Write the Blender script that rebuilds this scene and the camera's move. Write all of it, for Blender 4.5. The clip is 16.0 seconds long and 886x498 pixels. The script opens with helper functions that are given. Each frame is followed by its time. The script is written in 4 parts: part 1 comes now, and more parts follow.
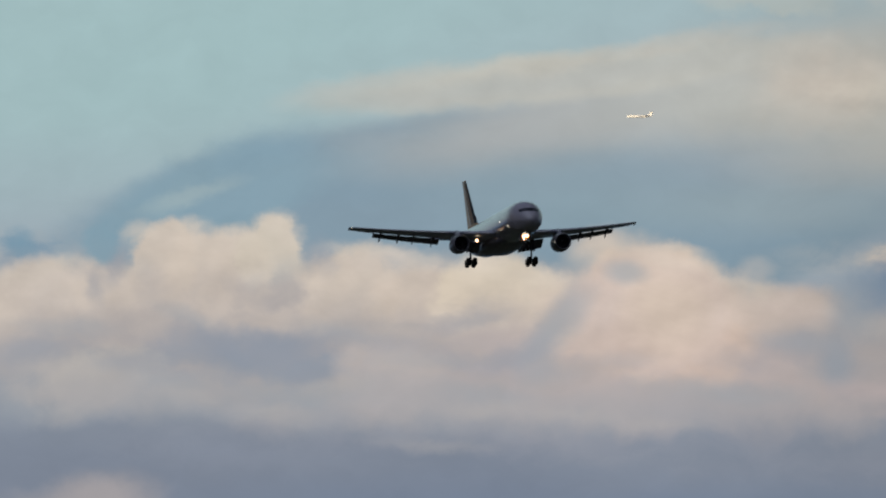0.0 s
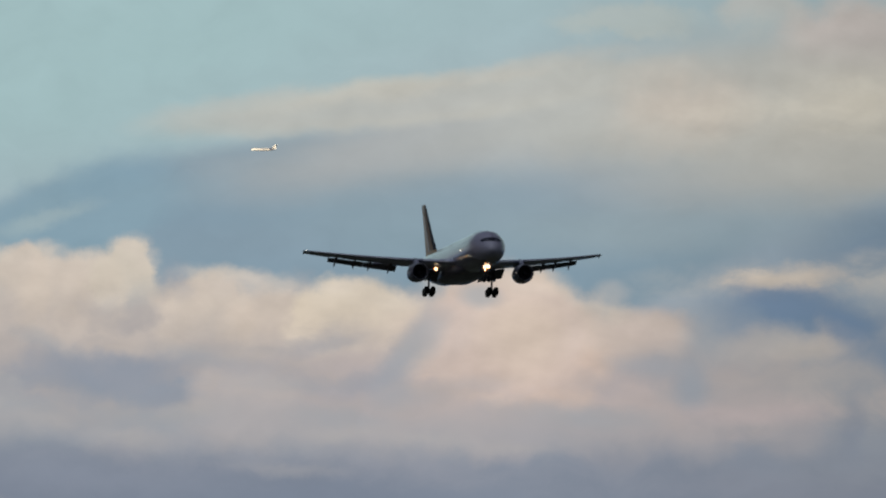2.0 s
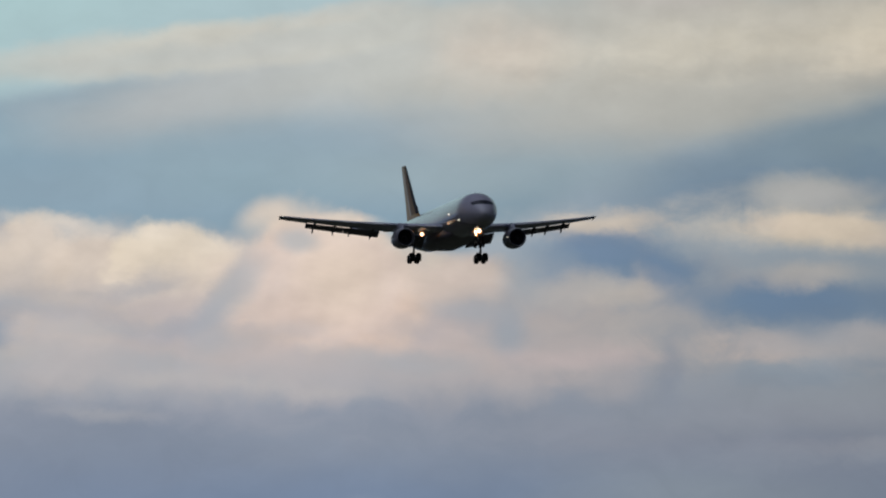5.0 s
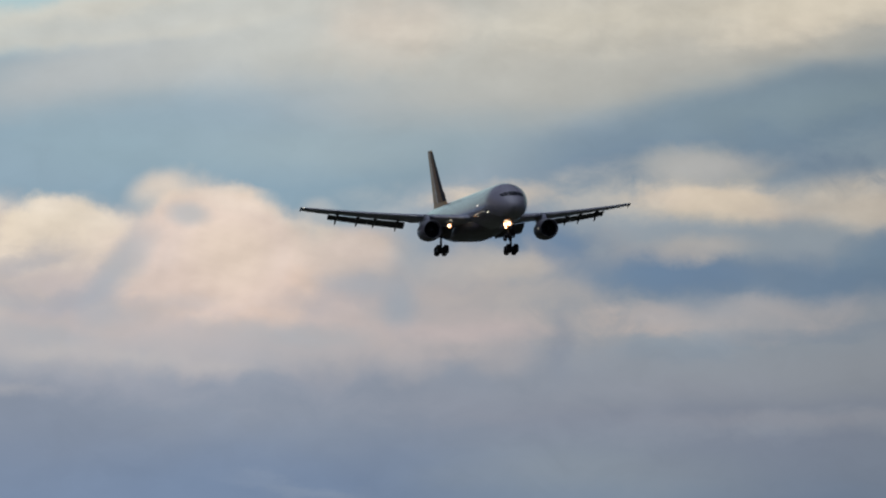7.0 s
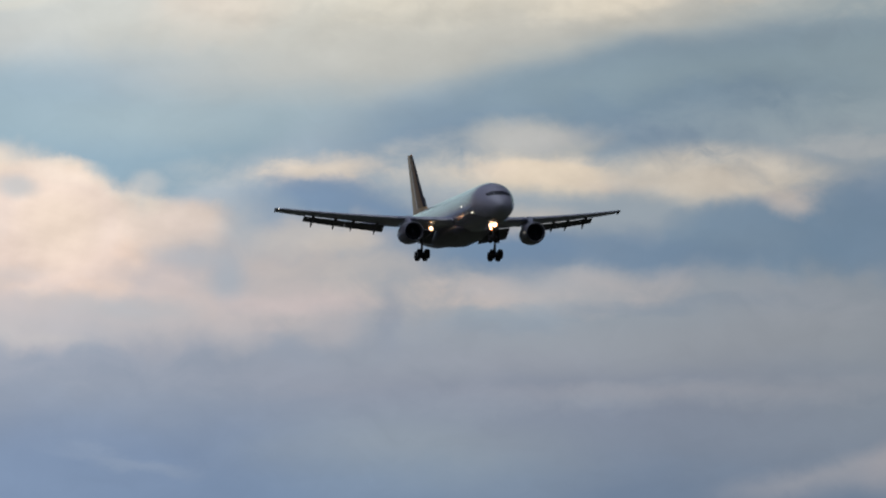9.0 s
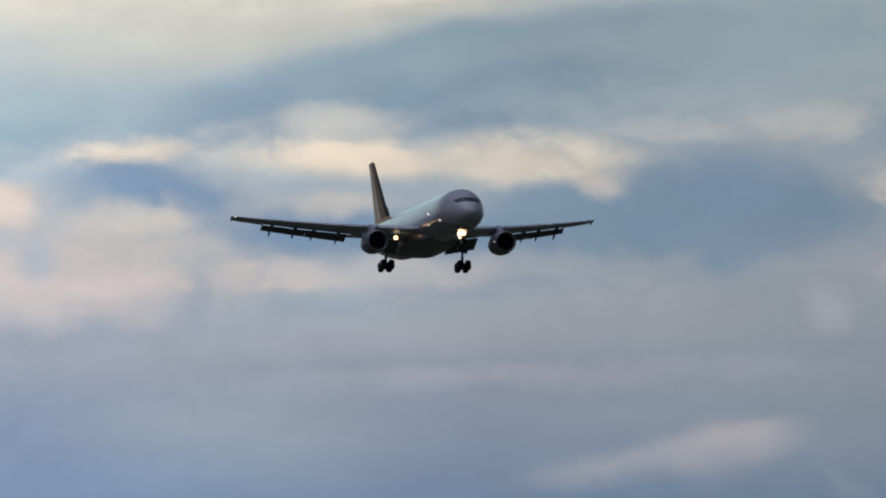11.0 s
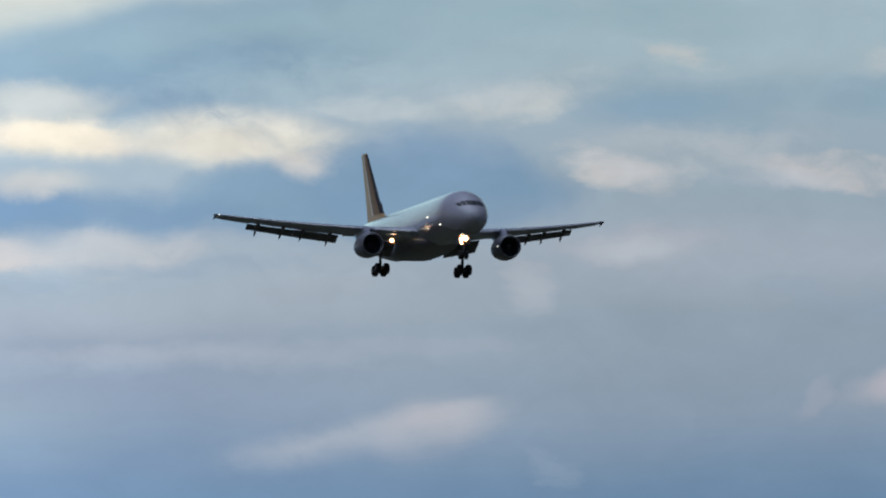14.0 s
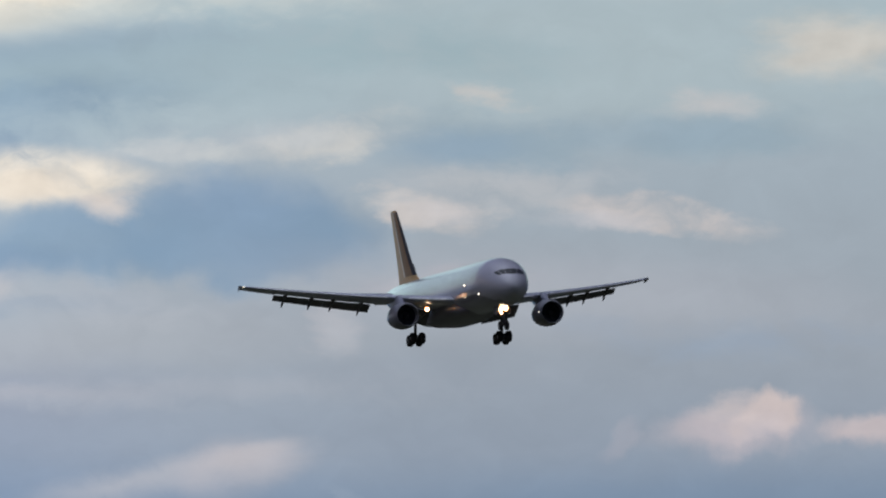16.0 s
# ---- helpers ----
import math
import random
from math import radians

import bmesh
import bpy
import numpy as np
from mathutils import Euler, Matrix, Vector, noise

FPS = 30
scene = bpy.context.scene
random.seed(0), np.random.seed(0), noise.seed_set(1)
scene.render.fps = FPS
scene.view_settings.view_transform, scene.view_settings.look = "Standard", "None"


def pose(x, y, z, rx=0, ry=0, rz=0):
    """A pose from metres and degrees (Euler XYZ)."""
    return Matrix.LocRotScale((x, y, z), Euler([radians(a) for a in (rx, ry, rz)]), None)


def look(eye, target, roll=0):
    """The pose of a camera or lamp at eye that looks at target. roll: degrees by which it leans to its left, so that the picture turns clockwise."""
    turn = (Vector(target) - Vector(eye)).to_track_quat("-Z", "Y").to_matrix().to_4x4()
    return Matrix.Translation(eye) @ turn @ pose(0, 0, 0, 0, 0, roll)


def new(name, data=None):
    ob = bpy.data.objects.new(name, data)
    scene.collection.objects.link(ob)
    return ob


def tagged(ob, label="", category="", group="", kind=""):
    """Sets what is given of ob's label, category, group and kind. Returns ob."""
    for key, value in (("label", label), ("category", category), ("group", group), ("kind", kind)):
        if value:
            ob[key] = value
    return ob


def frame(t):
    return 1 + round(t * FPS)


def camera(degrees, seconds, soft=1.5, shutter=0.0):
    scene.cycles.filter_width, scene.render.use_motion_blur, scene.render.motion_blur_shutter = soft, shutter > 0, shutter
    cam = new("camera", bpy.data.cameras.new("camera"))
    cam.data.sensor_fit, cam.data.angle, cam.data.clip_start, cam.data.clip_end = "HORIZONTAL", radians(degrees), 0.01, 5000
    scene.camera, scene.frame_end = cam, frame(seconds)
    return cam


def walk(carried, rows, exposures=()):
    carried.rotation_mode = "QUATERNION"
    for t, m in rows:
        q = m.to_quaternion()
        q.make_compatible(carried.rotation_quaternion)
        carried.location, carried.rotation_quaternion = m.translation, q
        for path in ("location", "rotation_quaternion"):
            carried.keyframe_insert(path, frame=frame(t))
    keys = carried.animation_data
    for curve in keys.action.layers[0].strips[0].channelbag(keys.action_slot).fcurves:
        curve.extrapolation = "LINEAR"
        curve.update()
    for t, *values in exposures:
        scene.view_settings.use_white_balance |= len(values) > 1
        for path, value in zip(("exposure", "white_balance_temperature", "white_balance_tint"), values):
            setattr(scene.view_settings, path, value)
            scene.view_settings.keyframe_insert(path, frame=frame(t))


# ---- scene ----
# The sky is laid out in steps of 1/40800 rad: bearing (to the right) and drop (downwards).
RAD = 40800.0
EYE = Vector((0.0, 0.0, 1.7))


def bearing(u, v, d):
    """The place at distance d from the eye in the sky direction (u, v)."""
    az, el = (u - 1900.0) / RAD, 0.048775 - v / RAD
    return EYE + d * Vector((math.sin(az) * math.cos(el), math.cos(az) * math.cos(el), math.sin(el)))


cam = camera(2.2015, 16.0, soft=2.1)
PAN = [
    (0.0, 784.0, 441.0),
    (0.5, 763.0, 421.5),
    (1.0, 718.5, 401.5),
    (1.5, 809.5, 392.5),
    (2.0, 1041.5, 399.0),
    (2.5, 1095.5, 495.0),
    (3.0, 1141.5, 500.0),
    (3.5, 1177.5, 621.0),
    (4.0, 1172.5, 570.0),
    (4.5, 1328.5, 500.5),
    (4.7, 1348.5, 496.5),
    (6.8, 1538.5, 534.5),
    (7.0, 1558.5, 544.0),
    (7.5, 1642.5, 544.0),
    (8.0, 1721.5, 534.0),
    (8.5, 1768.5, 474.0),
    (9.0, 1862.5, 593.0),
    (9.5, 1964.5, 597.0),
    (9.7, 1995.5, 604.0),
    (11.8, 2265.5, 624.0),
    (12.0, 2273.5, 627.0),
    (12.5, 2391.5, 725.0),
    (13.0, 2538.5, 782.0),
    (13.5, 2624.5, 763.0),
    (14.0, 2726.5, 659.0),
    (14.5, 2814.5, 647.5),
    (15.0, 2908.5, 535.5),
    (15.5, 2977.5, 566.5),
    (16.0, 3070.5, 586.5),
]
# exposure opens up towards the darker sky; the white balance drifts to blue and back
GAIN = [(0.0, -0.22, 6500, 10), (2.0, -0.22, 6500, 10), (3.0, -0.27, 6500, 10), (3.5, -0.2, 6500, 10), (4.7, -0.06, 6500, 10), (7.0, 0.02, 6500, 10),
        (8.0, 0.15, 6500, 10), (9.0, 0.23, 6500, 10), (9.7, 0.29, 6500, 10), (11.8, 0.47, 6350, 8), (12.5, 0.56, 6230, 6), (13.0, 0.66, 6160, 5), (13.5, 0.69, 6100, 5), (14.5, 0.75, 6050, 5), (15.0, 0.76, 6350, 9), (15.5, 0.78, 6600, 11), (16.0, 0.79, 6500, 10)]
walk(cam, [(t, look(EYE, bearing(u, v, 1000))) for t, u, v in PAN], GAIN)

# ---- light ----
world = bpy.data.worlds.new("evening_sky")
scene.world = world
world.use_nodes = True
wn, wl = world.node_tree.nodes, world.node_tree.links
sky = wn.new("ShaderNodeTexSky")
sky.sky_type, sky.sun_disc = "NISHITA", False
sky.sun_elevation, sky.sun_rotation = radians(1.8), radians(-150)
sky.air_density, sky.dust_density, sky.ozone_density = 1.0, 0.6, 4.0
wl.new(sky.outputs[0], wn["Background"].inputs[0])
wn["Background"].inputs[1].default_value = 0.05
sun = new("sun", bpy.data.lights.new("sun", "SUN"))
sun.data.energy, sun.data.angle, sun.data.color = 5.0, radians(0.25), (1.0, 0.86, 0.66)
toward = Vector((math.sin(radians(-150)) * math.cos(radians(1.8)), math.cos(radians(-150)) * math.cos(radians(1.8)), math.sin(radians(1.8))))
sun.matrix_world = look((0, 0, 0), -toward)


# ---- materials ----
def lin(r, g, b):
    return tuple((c / 255 / 12.92) if c < 11 else ((c / 255 + 0.055) / 1.055) ** 2.4 for c in (r, g, b)) + (1.0,)


def paint(name, colour, rough=0.35, metal=0.0, coat=0.0, grime=0.25, size=1.2):
    """Painted or bare metal skin with streaks of dirt, faint panel-to-panel unevenness and a fine bump."""
    m = bpy.data.materials.new(name)
    m.use_nodes = True
    n, l = m.node_tree.nodes, m.node_tree.links
    b = n["Principled BSDF"]
    co = n.new("ShaderNodeTexCoord")
    big, fine = n.new("ShaderNodeTexNoise"), n.new("ShaderNodeTexNoise")
    mp = n.new("ShaderNodeMapping")
    mp.inputs["Scale"].default_value = (0.25, 1, 1)
    l.new(co.outputs["Object"], mp.inputs[0])
    l.new(mp.outputs[0], big.inputs["Vector"])
    l.new(co.outputs["Object"], fine.inputs["Vector"])
    big.inputs["Scale"].default_value, big.inputs["Detail"].default_value = size, 5
    fine.inputs["Scale"].default_value, fine.inputs["Detail"].default_value = size * 9, 3
    mixn = n.new("ShaderNodeMix")
    mixn.data_type = "RGBA"
    mixn.inputs["A"].default_value = (*colour, 1)
    mixn.inputs["B"].default_value = (*[c * 0.5 for c in colour], 1)
    mr = n.new("ShaderNodeMapRange")
    mr.inputs["From Min"].default_value, mr.inputs["From Max"].default_value = 0.45, 0.8
    mr.inputs["To Max"].default_value = grime
    l.new(big.outputs[0], mr.inputs[0])
    l.new(mr.outputs[0], mixn.inputs["Factor"])
    l.new(mixn.outputs["Result"], b.inputs["Base Color"])
    rr = n.new("ShaderNodeMapRange")
    rr.inputs["To Min"].default_value, rr.inputs["To Max"].default_value = rough * 0.8, min(1, rough * 1.3)
    l.new(fine.outputs[0], rr.inputs[0])
    l.new(rr.outputs[0], b.inputs["Roughness"])
    bp = n.new("ShaderNodeBump")
    bp.inputs["Strength"].default_value, bp.inputs["Distance"].default_value = 0.08, 0.02
    l.new(fine.outputs[0], bp.inputs["Height"])
    l.new(bp.outputs[0], b.inputs["Normal"])
    b.inputs["Metallic"].default_value = metal
    b.inputs["Coat Weight"].default_value, b.inputs["Coat Roughness"].default_value = coat, 0.16
    return m


def glow(name, colour, strength):
    m = bpy.data.materials.new(name)
    m.use_nodes = True
    b = m.node_tree.nodes["Principled BSDF"]
    b.inputs["Base Color"].default_value = (*colour, 1)
    b.inputs["Emission Color"].default_value = (*colour, 1)
    b.inputs["Emission Strength"].default_value = strength
    return m


# darker copy of the wing grey, with the flaps' underside shade in its colour
FLAP_SHADE = paint("shaded_flap", (0.14, 0.14, 0.155), 0.5, grime=0.4)
WHITE = paint("white_paint", (0.50, 0.50, 0.56), 0.26, coat=0.9, grime=0.2)
GREY = paint("grey_paint", (0.42, 0.44, 0.52), 0.36, coat=0.4, grime=0.35)
BELLY = paint("belly_paint", (0.17, 0.16, 0.195), 0.4, coat=0.2, grime=0.5)
# grey that stands for the shade on the white underside
UNDER_SHADE = paint("underside_shade", (0.25, 0.24, 0.28), 0.3, coat=0.7, grime=0.4)
GOLD = paint("gold_paint", (0.60, 0.38, 0.15), 0.45, coat=0.15, grime=0.2)
BROWN = paint("brown_paint", (0.29, 0.17, 0.075), 0.5, grime=0.2)
ALLOY = paint("bare_alloy", (0.62, 0.62, 0.64), 0.35, metal=0.4, grime=0.3)
NACELLE = paint("nacelle_paint", (0.18, 0.18, 0.21), 0.35, coat=0.2, grime=0.4)
LIP = paint("inlet_metal", (0.25, 0.25, 0.27), 0.4, metal=0.6, grime=0.4)
DARK = paint("dark_metal", (0.045, 0.045, 0.05), 0.5, metal=0.6, grime=0.4)
STEEL = paint("gear_steel", (0.16, 0.16, 0.165), 0.45, metal=0.5, grime=0.5, size=4)
RUBBER = paint("tyre_rubber", (0.022, 0.022, 0.023), 0.85, grime=0.3, size=5)
PANE = paint("cockpit_pane", (0.012, 0.016, 0.02), 0.3, coat=0.1, grime=0.0)
LAMP = glow("landing_lamp", (1.0, 0.92, 0.70), 3.2)
HALO = glow("lamp_halo", (1.0, 0.45, 0.10), 0.16)
LAMP_WHITE = glow("white_lamp", (1.0, 0.90, 0.74), 1.8)
CREAM = paint("cream_paint", (0.86, 0.70, 0.46), 0.35, coat=0.3, grime=0.15)
FAR_WHITE = paint("sunlit_white", (0.88, 0.85, 0.78), 0.35, coat=0.3, grime=0.05)


# ---- sky ----
# how far each way of tearing can shift an outline
TORN = {"layer": 125, "heap": 75, "wisp": 135, "calm": 55, "firm": 55, "true": 40, "round": 24}


def sky_material(start, end):
    """Glowing evening sky: a graded ground tone under many soft, noise-torn cloud lobes, laid from far to near,
    for the stretch of sky between two bearings."""
    m = bpy.data.materials.new("evening_clouds")
    m.use_nodes = True
    n, l = m.node_tree.nodes, m.node_tree.links
    n.clear()
    out, emi = n.new("ShaderNodeOutputMaterial"), n.new("ShaderNodeEmission")
    l.new(emi.outputs[0], out.inputs[0])
    uv = n.new("ShaderNodeUVMap")
    uv.uv_map = "sky_degrees"

    def noise_at(vec, scale, detail, stretch=(1, 1, 1), rough=0.55, colour=True):
        mp, nz = n.new("ShaderNodeMapping"), n.new("ShaderNodeTexNoise")
        mp.inputs["Scale"].default_value = stretch
        l.new(vec, mp.inputs[0])
        l.new(mp.outputs[0], nz.inputs["Vector"])
        nz.inputs["Scale"].default_value, nz.inputs["Detail"].default_value = scale, detail
        nz.inputs["Roughness"].default_value = rough
        return nz.outputs["Color" if colour else 0]

    def warp(vec, nz, amount):
        a, b = n.new("ShaderNodeVectorMath"), n.new("ShaderNodeVectorMath")
        a.operation, b.operation = "SUBTRACT", "MULTIPLY_ADD"
        a.inputs[1].default_value = (0.5, 0.5, 0.5)
        l.new(nz, a.inputs[0])
        l.new(a.outputs[0], b.inputs[0])
        b.inputs[1].default_value = (*amount, 0)
        l.new(vec, b.inputs[2])
        return b.outputs[0]

    flat = uv.outputs[0]
    # three ways of tearing an outline: thin layers, heaped clouds, fine wisps
    layer = warp(flat, noise_at(flat, 3.0, 6, (0.55, 1.7, 1)), (0.30, 0.11))
    heap = warp(flat, noise_at(flat, 7.5, 5, rough=0.5), (0.15, 0.15))
    wisp = warp(flat, noise_at(flat, 5.5, 7, (0.7, 1.7, 1), 0.62), (0.34, 0.15))
    calm = warp(flat, noise_at(flat, 5.0, 5, (0.8, 1.3, 1)), (0.10, 0.07))
    firm = warp(flat, noise_at(flat, 9.0, 6, rough=0.6), (0.10, 0.10))
    true = warp(flat, noise_at(flat, 11.0, 6, (0.9, 1.2, 1), 0.62), (0.07, 0.055))
    rounded = warp(flat, noise_at(flat, 8.0, 4, (0.9, 1.1, 1), 0.5), (0.04, 0.034))
    ways = {"layer": layer, "heap": heap, "wisp": wisp, "calm": calm, "firm": firm, "true": true, "round": rounded}
    grain = noise_at(heap, 9.0, 5, (0.8, 1.4, 1), 0.55, colour=False)

    sep = n.new("ShaderNodeSeparateXYZ")
    l.new(layer, sep.inputs[0])
    ramp = n.new("ShaderNodeValToRGB")
    mr = n.new("ShaderNodeMapRange")
    mr.inputs["From Min"].default_value, mr.inputs["From Max"].default_value = -0.2, 1.3
    l.new(sep.outputs[1], mr.inputs[0])
    l.new(mr.outputs[0], ramp.inputs[0])
    tones = ((0.0, (163, 187, 190)), (0.22, (164, 180, 187)), (0.42, (158, 170, 180)), (0.62, (152, 160, 170)),
             (0.76, (142, 153, 168)), (0.85, (116, 137, 162)), (0.94, (94, 126, 159)))
    while len(ramp.color_ramp.elements) < len(tones):
        ramp.color_ramp.elements.new(0.5)
    for e, (p, c) in zip(ramp.color_ramp.elements, tones):
        e.position, e.color = p, lin(*c)
    state = {"colour": ramp.outputs[0]}

    def lobe(u, v, w, h, tone, strength=0.8, soft=0.6, turn=0, way="heap", patchy=0.0, sink=0.0):
        """One cloud lobe: centre and half sizes, its tone, how dense and how soft it is, its turn in degrees;
        patchy breaks it up, sink lets its lower side melt away."""
        c_, s_ = math.cos(radians(turn)), math.sin(radians(turn))
        reach = math.hypot(w * c_, h * s_) * (1 + soft * 0.5) + TORN[way]
        if u + reach < start or u - reach > end:
            return
        mp, ln, mr = n.new("ShaderNodeMapping"), n.new("ShaderNodeVectorMath"), n.new("ShaderNodeMapRange")
        mp.vector_type, ln.operation = "TEXTURE", "LENGTH"
        mp.inputs["Location"].default_value = (u / 1000, v / 1000, 0)
        mp.inputs["Rotation"].default_value = (0, 0, radians(turn))
        mp.inputs["Scale"].default_value = (w / 1000, h / 1000, 1e6)
        l.new(ways[way], mp.inputs[0])
        l.new(mp.outputs[0], ln.inputs[0])
        mr.interpolation_type = "SMOOTHSTEP"
        mr.inputs["From Min"].default_value, mr.inputs["From Max"].default_value = 1 + soft * 0.5, 1 - soft
        mr.inputs["To Max"].default_value = strength
        l.new(ln.outputs["Value"], mr.inputs[0])
        fac = mr.outputs[0]

        def times(other, lo, hi):
            r, k = n.new("ShaderNodeMapRange"), n.new("ShaderNodeMath")
            r.interpolation_type, k.operation = "SMOOTHSTEP", "MULTIPLY"
            r.inputs["From Min"].default_value, r.inputs["From Max"].default_value = lo, hi
            l.new(other, r.inputs[0])
            l.new(fac, k.inputs[0])
            l.new(r.outputs[0], k.inputs[1])
            return k.outputs[0]

        if sink:
            s = n.new("ShaderNodeSeparateXYZ")
            l.new(mp.outputs[0], s.inputs[0])
            fac = times(s.outputs[1], 1.0, 1.0 - 2 * sink)
        if patchy:
            fac = times(grain, 0.5 - 0.3 * (1 - patchy) - 0.12, 0.5 + 0.12)
        mx = n.new("ShaderNodeMix")
        mx.data_type = "RGBA"
        l.new(fac, mx.inputs["Factor"])
        l.new(state["colour"], mx.inputs["A"])
        mx.inputs["B"].default_value = lin(*tone)
        state["colour"] = mx.outputs["Result"]

    teal, shade, slate = (163, 190, 192), (130, 153, 168), (127, 147, 165)
    cream, peach = (204, 191, 180), (215, 193, 175)
    dusk, deep = (150, 152, 161), (110, 134, 159)

    # clear sky in the upper corner, the blue shade under the high deck with its curved edge
    lobe(250, 0, 950, 360, teal, 0.9, 0.7, -8, "layer")
    lobe(880, 392, 830, 218, shade, 0.95, 0.14, -7, "calm")
    lobe(330, 400, 250, 60, (112, 145, 168), 0.6, 0.8, -32, "wisp")
    lobe(1250, 320, 700, 100, (142, 158, 171), 0.7, 0.8, -6, "layer")
    lobe(30, 430, 55, 34, (112, 145, 168), 0.8, 0.6, 0, "wisp")
    lobe(340, 348, 95, 22, (152, 172, 178), 0.7, 0.9, -20, "wisp")
    # the high deck
    lobe(1190, 195, 650, 92, (172, 174, 174), 0.9, 0.55, -7, "layer")
    lobe(1060, 128, 520, 44, (192, 189, 180), 0.78, 0.38, -6, "calm")
    lobe(1370, 0, 140, 30, (182, 190, 186), 0.75, 0.5, 2, "firm")
    lobe(1605, -10, 82, 46, (192, 194, 188), 0.8, 0.4, 0, "firm", 0, 0.7)
    lobe(1780, 55, 165, 105, (204, 193, 184), 0.8, 0.35, 0, "firm", 0, 0.7)
    lobe(1560, 160, 560, 140, (188, 188, 182), 0.9, 0.7, -4, "layer")
    lobe(1480, 150, 130, 80, (210, 195, 180), 0.6, 0.9, 0, "heap")
    lobe(2050, 130, 520, 120, (204, 198, 186), 0.95, 0.65, -5, "layer")
    lobe(1800, 250, 420, 75, (186, 184, 177), 0.8, 0.8, -6, "layer")
    lobe(1900, 150, 380, 40, (216, 208, 192), 0.6, 0.9, -4, "wisp", 0.6)
    lobe(1050, 345, 330, 80, (136, 160, 169), 0.6, 0.9, 0, "layer")
    # slate band that climbs away to the side
    lobe(2200, 318, 620, 92, slate, 0.92, 0.4, -10, "calm")
    lobe(2050, 362, 420, 46, (116, 137, 160), 0.6, 0.8, -10, "wisp", 0.4)
    lobe(2480, 292, 560, 95, (144, 163, 173), 0.85, 0.6, -2, "layer")
    lobe(2330, 350, 300, 52, (120, 143, 164), 0.7, 0.9, -4, "wisp")
    lobe(2260, 400, 170, 40, (124, 144, 165), 0.7, 0.8, 0, "heap")
    lobe(3300, 250, 720, 160, (168, 182, 188), 0.85, 0.8, 0, "layer")
    lobe(2950, 235, 360, 60, (150, 170, 178), 0.8, 0.8, 4, "wisp", 0.4)
    lobe(2560, 360, 360, 46, (164, 178, 184), 0.6, 0.9, -3, "wisp", 0.5)
    lobe(2320, 108, 300, 62, (238, 226, 206), 0.9, 0.7, -8, "wisp")
    lobe(2700, 140, 340, 36, (192, 196, 192), 0.6, 0.9, 0, "wisp", 0.4)
    lobe(1420, 362, 300, 62, (156, 171, 177), 0.65, 0.9, -4, "layer")
    # the curved edge of the blue shade, the bright upper edge of the deck
    lobe(330, 385, 275, 100, (134, 161, 175), 0.75, 0.3, -30, "true")
    lobe(470, 330, 200, 50, (138, 162, 175), 0.5, 0.6, -16, "true")
    lobe(38, 432, 42, 30, (122, 153, 172), 0.75, 0.6, 0, "true")
    lobe(340, 348, 95, 18, (163, 180, 183), 0.6, 0.9, -18, "true")
    lobe(690, 150, 190, 28, (190, 189, 182), 0.55, 0.7, -9, "true")
    lobe(960, 116, 180, 24, (200, 195, 184), 0.6, 0.7, -7, "true")
    lobe(1200, 74, 170, 22, (194, 191, 183), 0.6, 0.7, -10, "true")
    lobe(950, 148, 330, 26, (180, 181, 178), 0.5, 0.8, -7, "true")
    lobe(1765, 38, 125, 76, (198, 188, 183), 0.65, 0.55, 0, "true", 0, 0.8)
    lobe(1605, -22, 72, 34, (188, 190, 187), 0.6, 0.6, 0, "true", 0, 0.8)
    lobe(1360, -14, 110, 22, (178, 188, 187), 0.5, 0.8, 2, "true")
    lobe(1130, 300, 340, 66, (143, 159, 171), 0.5, 0.9, -5, "true")
    # dim floor of the sky, darker under the heaped bank
    lobe(500, 850, 1400, 170, (121, 129, 145), 0.85, 0.7, 2, "layer")
    lobe(1300, 1010, 1200, 150, (109, 126, 152), 0.85, 0.8, 0, "layer")
    lobe(2050, 850, 500, 110, (132, 140, 158), 0.7, 0.8, 0, "layer")
    lobe(1850, 960, 300, 90, (148, 157, 165), 0.6, 0.9, 0, "layer")
    lobe(1650, 800, 700, 80, (136, 142, 156), 0.7, 0.8, 0, "layer")
    # heaped bank
    lobe(680, 600, 1100, 150, (176, 168, 166), 0.95, 0.4, 3, "heap")
    lobe(1250, 640, 420, 110, (180, 172, 171), 0.9, 0.5, 4, "heap")
    lobe(-70, 560, 150, 90, cream, 0.8, 0.5, 0, "firm", 0, 0.6)
    lobe(62, 525, 100, 78, cream, 0.88, 0.3, 0, "firm", 0, 0.6)
    lobe(185, 530, 72, 64, cream, 0.85, 0.35, 0, "firm", 0, 0.6)
    lobe(290, 482, 66, 88, (206, 192, 179), 0.95, 0.2, 0, "firm", 0, 0.7)
    lobe(388, 482, 105, 92, (206, 192, 179), 0.95, 0.25, 0, "firm", 0, 0.7)
    lobe(480, 462, 62, 86, (211, 199, 184), 0.95, 0.2, 0, "firm", 0, 0.7)
    lobe(620, 522, 100, 88, (207, 193, 180), 0.92, 0.22, 0, "firm", 0, 0.7)
    lobe(740, 545, 90, 92, (205, 190, 177), 0.9, 0.3, 0, "firm", 0, 0.7)
    lobe(884, 545, 125, 98, (220, 205, 186), 0.92, 0.22, 0, "firm", 0, 0.7)
    lobe(1020, 545, 80, 76, (205, 190, 177), 0.85, 0.4, 0, "firm", 0, 0.7)
    lobe(390, 565, 250, 50, (206, 191, 178), 0.6, 0.8, 0, "heap", 0.5)
    lobe(1100, 455, 75, 50, (204, 190, 177), 0.75, 0.8, 0, "firm")
    lobe(1158, 588, 182, 154, peach, 0.95, 0.16, 0, "firm", 0, 0.6)
